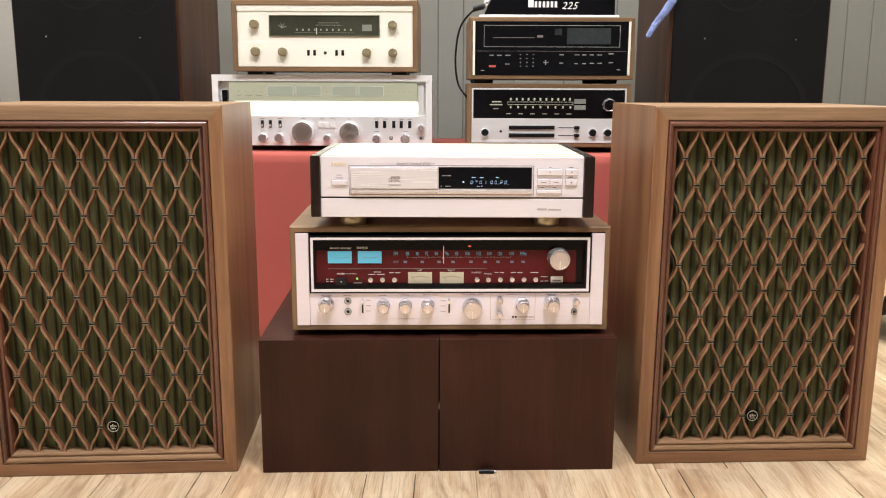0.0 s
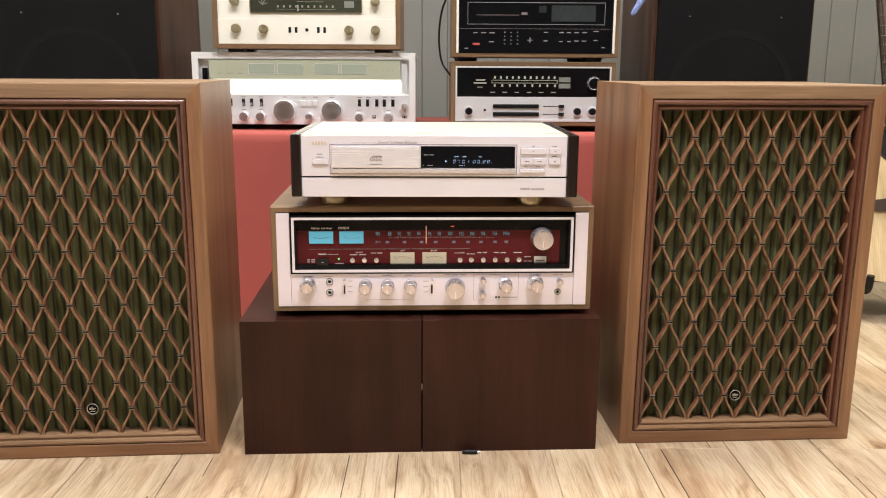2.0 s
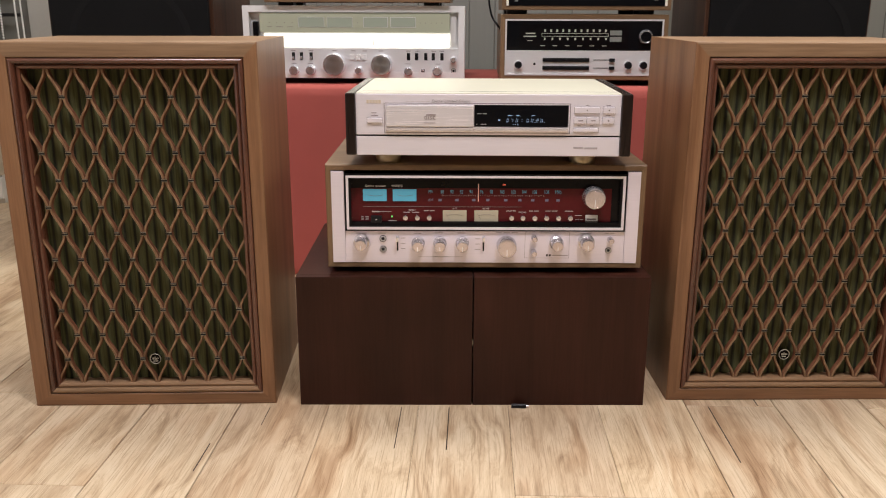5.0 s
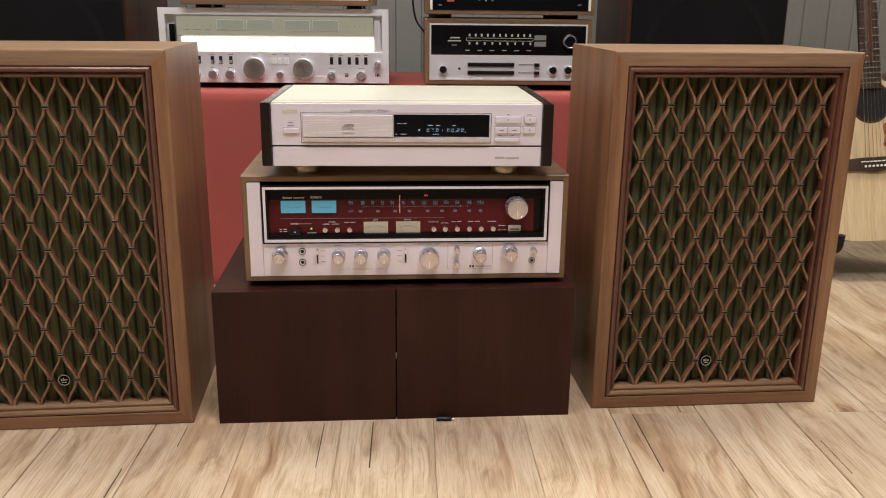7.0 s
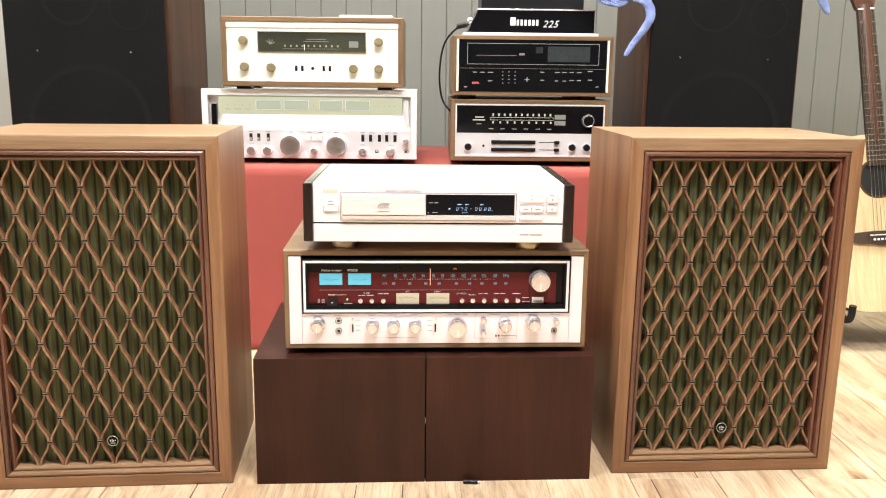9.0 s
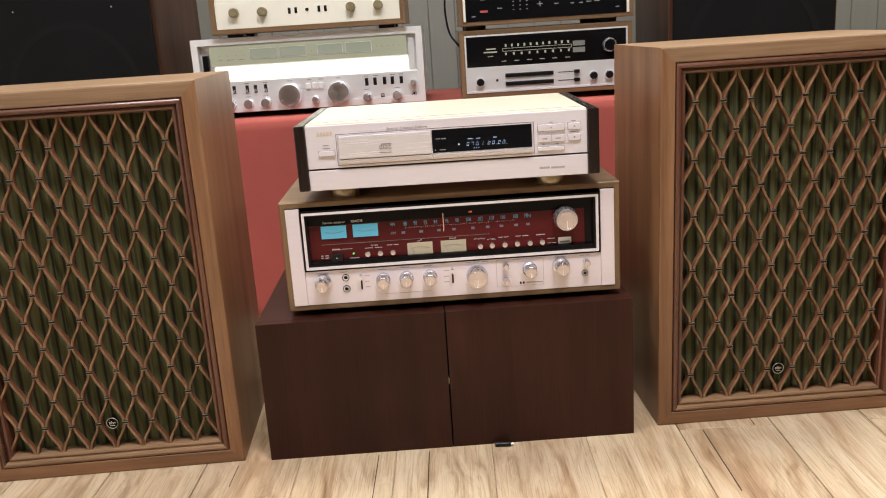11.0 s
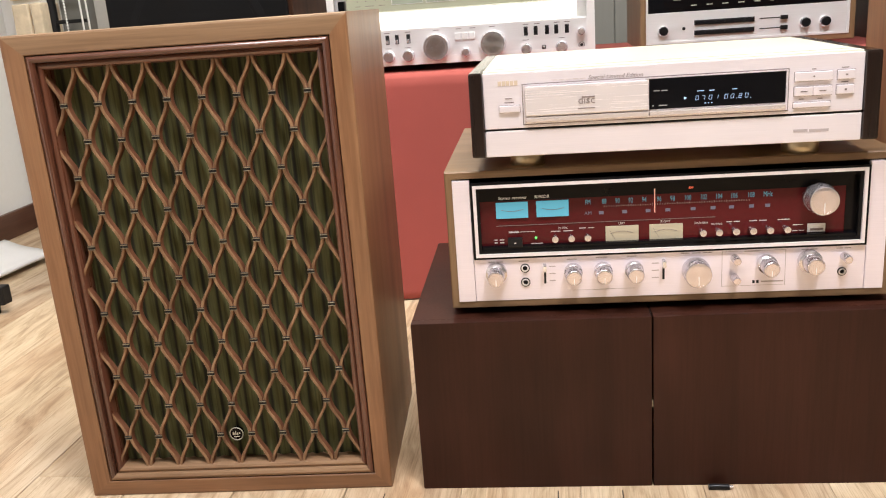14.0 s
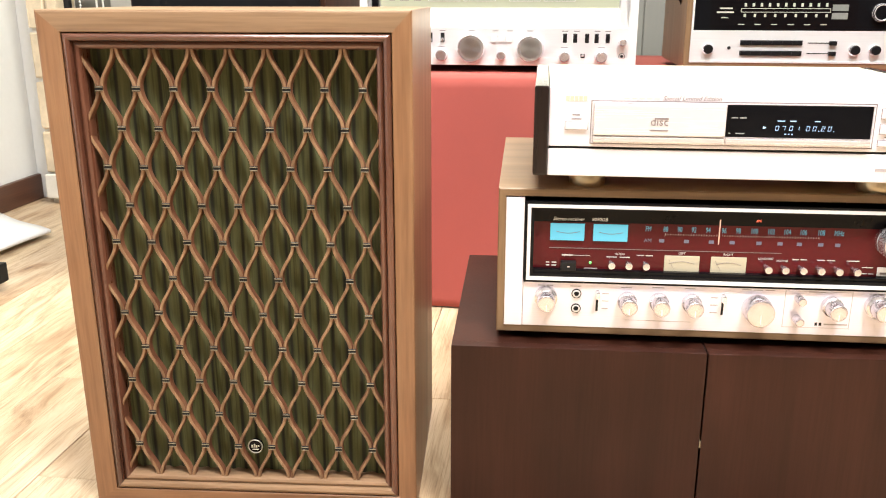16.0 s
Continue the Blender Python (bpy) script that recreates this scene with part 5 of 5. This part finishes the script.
for y0, y1, a0, a1 in ((-0.006, 0.0, 0.0285, 0.0225),):
    vs_ = [bm.verts.new(c) for c in ((-a0, y0, 0.2), (a0, y0, 0.2), (a1, y0, 0.645), (-a1, y0, 0.645), (-a0, y1, 0.2), (a0, y1, 0.2), (a1, y1, 0.645), (-a1, y1, 0.645))]
    for f in ((0, 1, 2, 3), (4, 5, 6, 7), (0, 1, 5, 4), (1, 2, 6, 5), (2, 3, 7, 6), (3, 0, 4, 7)):
        bm.faces.new([vs_[k] for k in f])
fb = part("fingerboard", bm, M_EBONY, gtr, "dark fingerboard with metal frets")
first = None
for n in range(1, 20):
    z = 0.645 - 0.645 * (1 - 2 ** (-n / 12.0))
    a = 0.0285 - 0.006 * (z - 0.2) / 0.445
    part("fret", box(-a, a, -0.0078, -0.0055, z - 0.0011, z + 0.0011, 0.0004, segments=1), M_NICKEL, fb)
part("neck", tube([(0, 0.012, 0.27), (0, 0.01, 0.45), (0, 0.009, 0.66)], 0.0205, 16), M_MAHOGANY, gtr, smooth=50)
part("nut", box(-0.022, 0.022, -0.0088, -0.001, 0.644, 0.649, 0.0006), M_BONE, gtr)
hd = part("headstock", slab([(-0.024, 0.648), (0.024, 0.648), (0.037, 0.69), (0.034, 0.83), (0.012, 0.82), (0, 0.835), (-0.012, 0.82), (-0.034, 0.83), (-0.037, 0.69)], 0.0, 0.015), M_MAHOGANY, gtr)
for i in range(3):
    for sx in (-1, 1):
        part("tuning_peg", lathe([(0.006, 0.015), (0.006, -0.01), (0.003, -0.011)], 12, at=(sx * 0.022, 0, 0.7 + i * 0.042)), M_NICKEL, hd, smooth=40)
for i in range(6):
    part("string", tube([(-0.027 + i * 0.0108, -0.011, 0.002), (-0.0185 + i * 0.0074, -0.0092, 0.647)], 0.0005 + 0.00008 * (5 - i), 5), M_NICKEL, gtr)
stand = thing("guitar_stand", pose(1.38, 2.33, 0), "black tubular guitar stand with padded yoke arms", "guitar stand")
for sx in (-1, 1):
    part("leg", tube(smooth_line([(0, 0.1, 0.3), (sx * 0.08, 0.04, 0.12), (sx * 0.16, -0.06, 0.012)], 6), 0.009, 10), M_SATIN_BLACK, stand, smooth=60)
    arm = part("yoke_arm", tube(smooth_line([(0, 0.08, 0.16), (sx * 0.09, 0.05, 0.125), (sx * 0.11, -0.04, 0.09), (sx * 0.115, -0.09, 0.1), (sx * 0.115, -0.1, 0.14)], 6), 0.01, 10), M_SATIN_BLACK, stand, smooth=60)
part("leg", tube(smooth_line([(0, 0.1, 0.3), (0, 0.2, 0.12), (0, 0.3, 0.012)], 6), 0.009, 10), M_SATIN_BLACK, stand, smooth=60)
part("post", tube([(0, 0.1, 0.08), (0, 0.13, 0.5)], 0.011, 12), M_SATIN_BLACK, stand, smooth=60)

# ---------------------------------------------------------------- corner by the white wall
col = tagged(mesh_object("stone_column", box(-1.772, -1.675, 3.094, ROOM_B - 0.002, 0, ROOM_H - 0.002), M_MORTAR), "sandy stone-clad column with pale mortar joints", "column", kind="structure")
stone_rng = random.Random(8)
z = 0.1
while z < 2.5:
    hgt = stone_rng.uniform(0.13, 0.2)
    cut = stone_rng.choice((1.0, 1.0, 1.0, 0.6))
    x0_, x1_ = -1.775, -1.672
    spans = [(x0_, x1_)] if cut == 1.0 else [(x0_, x0_ + cut * 0.103 - 0.004), (x0_ + cut * 0.103 + 0.004, x1_)]
    for a, b in spans:
        own = box(a, b, 3.08, 3.19, z + 0.006, z + hgt - 0.006, 0.006)
        for v in own.verts:
            v.co += Vector((0, stone_rng.uniform(-0.002, 0.002), stone_rng.uniform(-0.002, 0.002)))
        part("stone", own, M_STONE, col)
    z += hgt
part("skirting", box(-1.78, -1.667, 3.068, 3.093, 0.02, 0.1, 0.004), M_MORTAR, col)
setting("trim", box(ROOM_L, ROOM_L + 0.075, 3.165, 3.198, 0, 2.69, 0.003), M_WHITEWALL, "white corner trim beside the stone column", "trim")
setting("trim", box(-1.538, -1.32, 3.168, 3.188, 0.102, 2.6, 0.003), M_PALETRIM, "pale grey painted board standing against the grey wall", "trim")
wire = thing("wall_cable", pose(ROOM_L + 0.006, 0, 0), "thin white cable looped against the white wall", "cable")
part("cord", tube(smooth_line([(0, 2.42, 1.3), (0, 2.5, 0.95), (0, 2.72, 0.78), (0, 2.76, 0.66), (0, 2.7, 0.5), (0, 2.74, 0.34), (0, 2.72, 0.24), (0, 2.6, 0.23), (0.02, 2.45, 0.1)], 8), 0.0025, 6), M_WHITECORD, wire, smooth=60)
rack = thing("metal_rack", pose(-1.662, 3.13, 0), "black metal rack standing before the grey wall", "rack")
for px_, pt in ((-0.02, 0.0),):
    part("post", tube([(px_ + 0.02, 0, 0), (px_ + pt, 0.02, 1.5)], 0.016, 10), M_SATIN_BLACK, rack, smooth=50)
for zz in (0.12, 0.3, 0.49, 0.582, 0.675, 0.768, 0.861, 0.954, 1.14, 1.32):
    part("rail", box(-0.01, 0.108, 0.0, 0.02, zz, zz + 0.012, 0.003), M_SATIN_BLACK, rack)
bead = thing("blind_cord", pose(-1.603, 3.1, 0), "white beaded blind chain hanging before the grey wall", "blind cord", "blind cords")
bm = bmesh.new()
for i in range(226):
    bmesh.ops.create_icosphere(bm, subdivisions=1, radius=0.0042, matrix=Matrix.Translation((0, 0, 0.45 + i * 0.0095)))
tube([(0, 0, 0.45), (0, 0, ROOM_H + 0.002)], 0.0012, 5, bm)
part("chain", bm, M_WHITECORD, bead, smooth=60)
for cx in (-1.545, -1.524):
    cord = thing("blind_cord", pose(cx, 3.1, 0), "plain white blind cord hanging before the grey wall", "blind cord", "blind cords")
    part("cord", tube([(0, 0, 0.4), (-0.01, 0, 1.2), (-0.02, 0, ROOM_H + 0.002)], 0.003, 6), M_WHITECORD, cord, smooth=60)
sheet_bm = bmesh.new()
NXs = 14
rows_ = []
for i in range(NXs + 1):
    u = i / NXs
    rows_.append([sheet_bm.verts.new((-1.8 + u * (0.27 - 0.05 * (1 - w)), 2.42 + w * (0.42 - 0.17 * u), 0.012 + 0.006 * math.sin(u * 3.1 + w * 2) ** 2)) for w in [k / 8 for k in range(9)]])
for a, b in zip(rows_, rows_[1:]):
    for k in range(8):
        sheet_bm.faces.new((a[k], a[k + 1], b[k + 1], b[k]))
sheet = tagged(mesh_object("white_sheet", sheet_bm, M_PAPER, 60), "white plastic sheet lying crumpled on the floor", "sheet")
sm = sheet.modifiers.new("thickness", "SOLIDIFY")
sm.thickness, sm.offset = 0.01, -1
blk = thing("equipment_foot", pose(-1.62, 2.2, 0), "black equipment stand with small round feet", "stand")
part("bar", box(0.0, 0.245, 0, 0.035, 0.024, 0.07, 0.005), M_SATIN_BLACK, blk)
for fx in (0.03, 0.2):
    part("foot", lathe([(0.016, 0.0), (0.018, 0.026)], 16, "z", (fx, 0.0175, 0)), M_BLACK, blk, smooth=40)

# ---------------------------------------------------------------- wall grooves and floor boards
groove_first = None
for i in range(50):
    gx = -1.5 + i * 0.0915
    if groove_first is None:
        groove_first = part("panel_board", box(0.0, 0.0905, -0.009, 0.0, 0.0, ROOM_H - 0.002, 0.0025, segments=1), M_GREYWALL, wall_north)
        groove_first.location = (gx, ROOM_B, 0)
    elif gx + 0.0905 < ROOM_R:
        shared(groove_first, "panel_board", wall_north, gx, ROOM_B, 0)

floor = setting("floor", box(ROOM_L - T, ROOM_R + T, ROOM_F - T, ROOM_B + T, -0.08, -0.0035), M_UNDER, "pale oak laminate floor in long boards", "floor")
board_rng, meshes = random.Random(11), {}
PW, PL = 0.1645, 1.22
for c in range(-16, 17):
    bx0 = 0.475 + c * PW
    if bx0 + PW < ROOM_L or bx0 > ROOM_R:
        continue
    start = 1.471 + board_rng.choice((0.0, 0.32, 0.6, 0.9)) if c not in (0, 3) else 1.471
    for r in range(-5, 4):
        by0, by1 = start + r * PL, start + (r + 1) * PL
        a, b = max(by0, ROOM_F), min(by1, ROOM_B)
        x_a, x_b = max(bx0, ROOM_L), min(bx0 + PW, ROOM_R)
        if b - a < 0.05 or x_b - x_a < 0.01:
            continue
        key = (round(x_b - x_a, 3), round(b - a, 3))
        if key not in meshes:
            ob = part("floor_board", box(0.0005, key[0] - 0.0005, 0.0005, key[1] - 0.0005, -0.0085, 0.0, 0.0009, segments=1), M_PLANK, floor)
            meshes[key] = ob
            ob.location = (x_a, a, 0)
        else:
            shared(meshes[key], "floor_board", floor, x_a, a, 0)

# long drying cracks along the grain
for cx, cy0, cy1, cw in ((-0.049, 1.287, 1.44, 0.0016), (0.038, 1.285, 1.443, 0.0018), (0.515, 1.262, 1.465, 0.0022), (0.608, 1.474, 1.56, 0.002), (-0.36, 1.2, 1.29, 0.002), (0.82, 1.25, 1.36, 0.0016), (-0.29, 1.36, 1.43, 0.0015)):
    crack = slab([(-cw / 2, 0.0), (cw / 2, 0.0), (cw / 4, 0.0004), (-cw / 4, 0.0004)], 0, cy1 - cy0)
    part("crack", crack, M_UNDER, floor).location = (cx, cy0, 0)
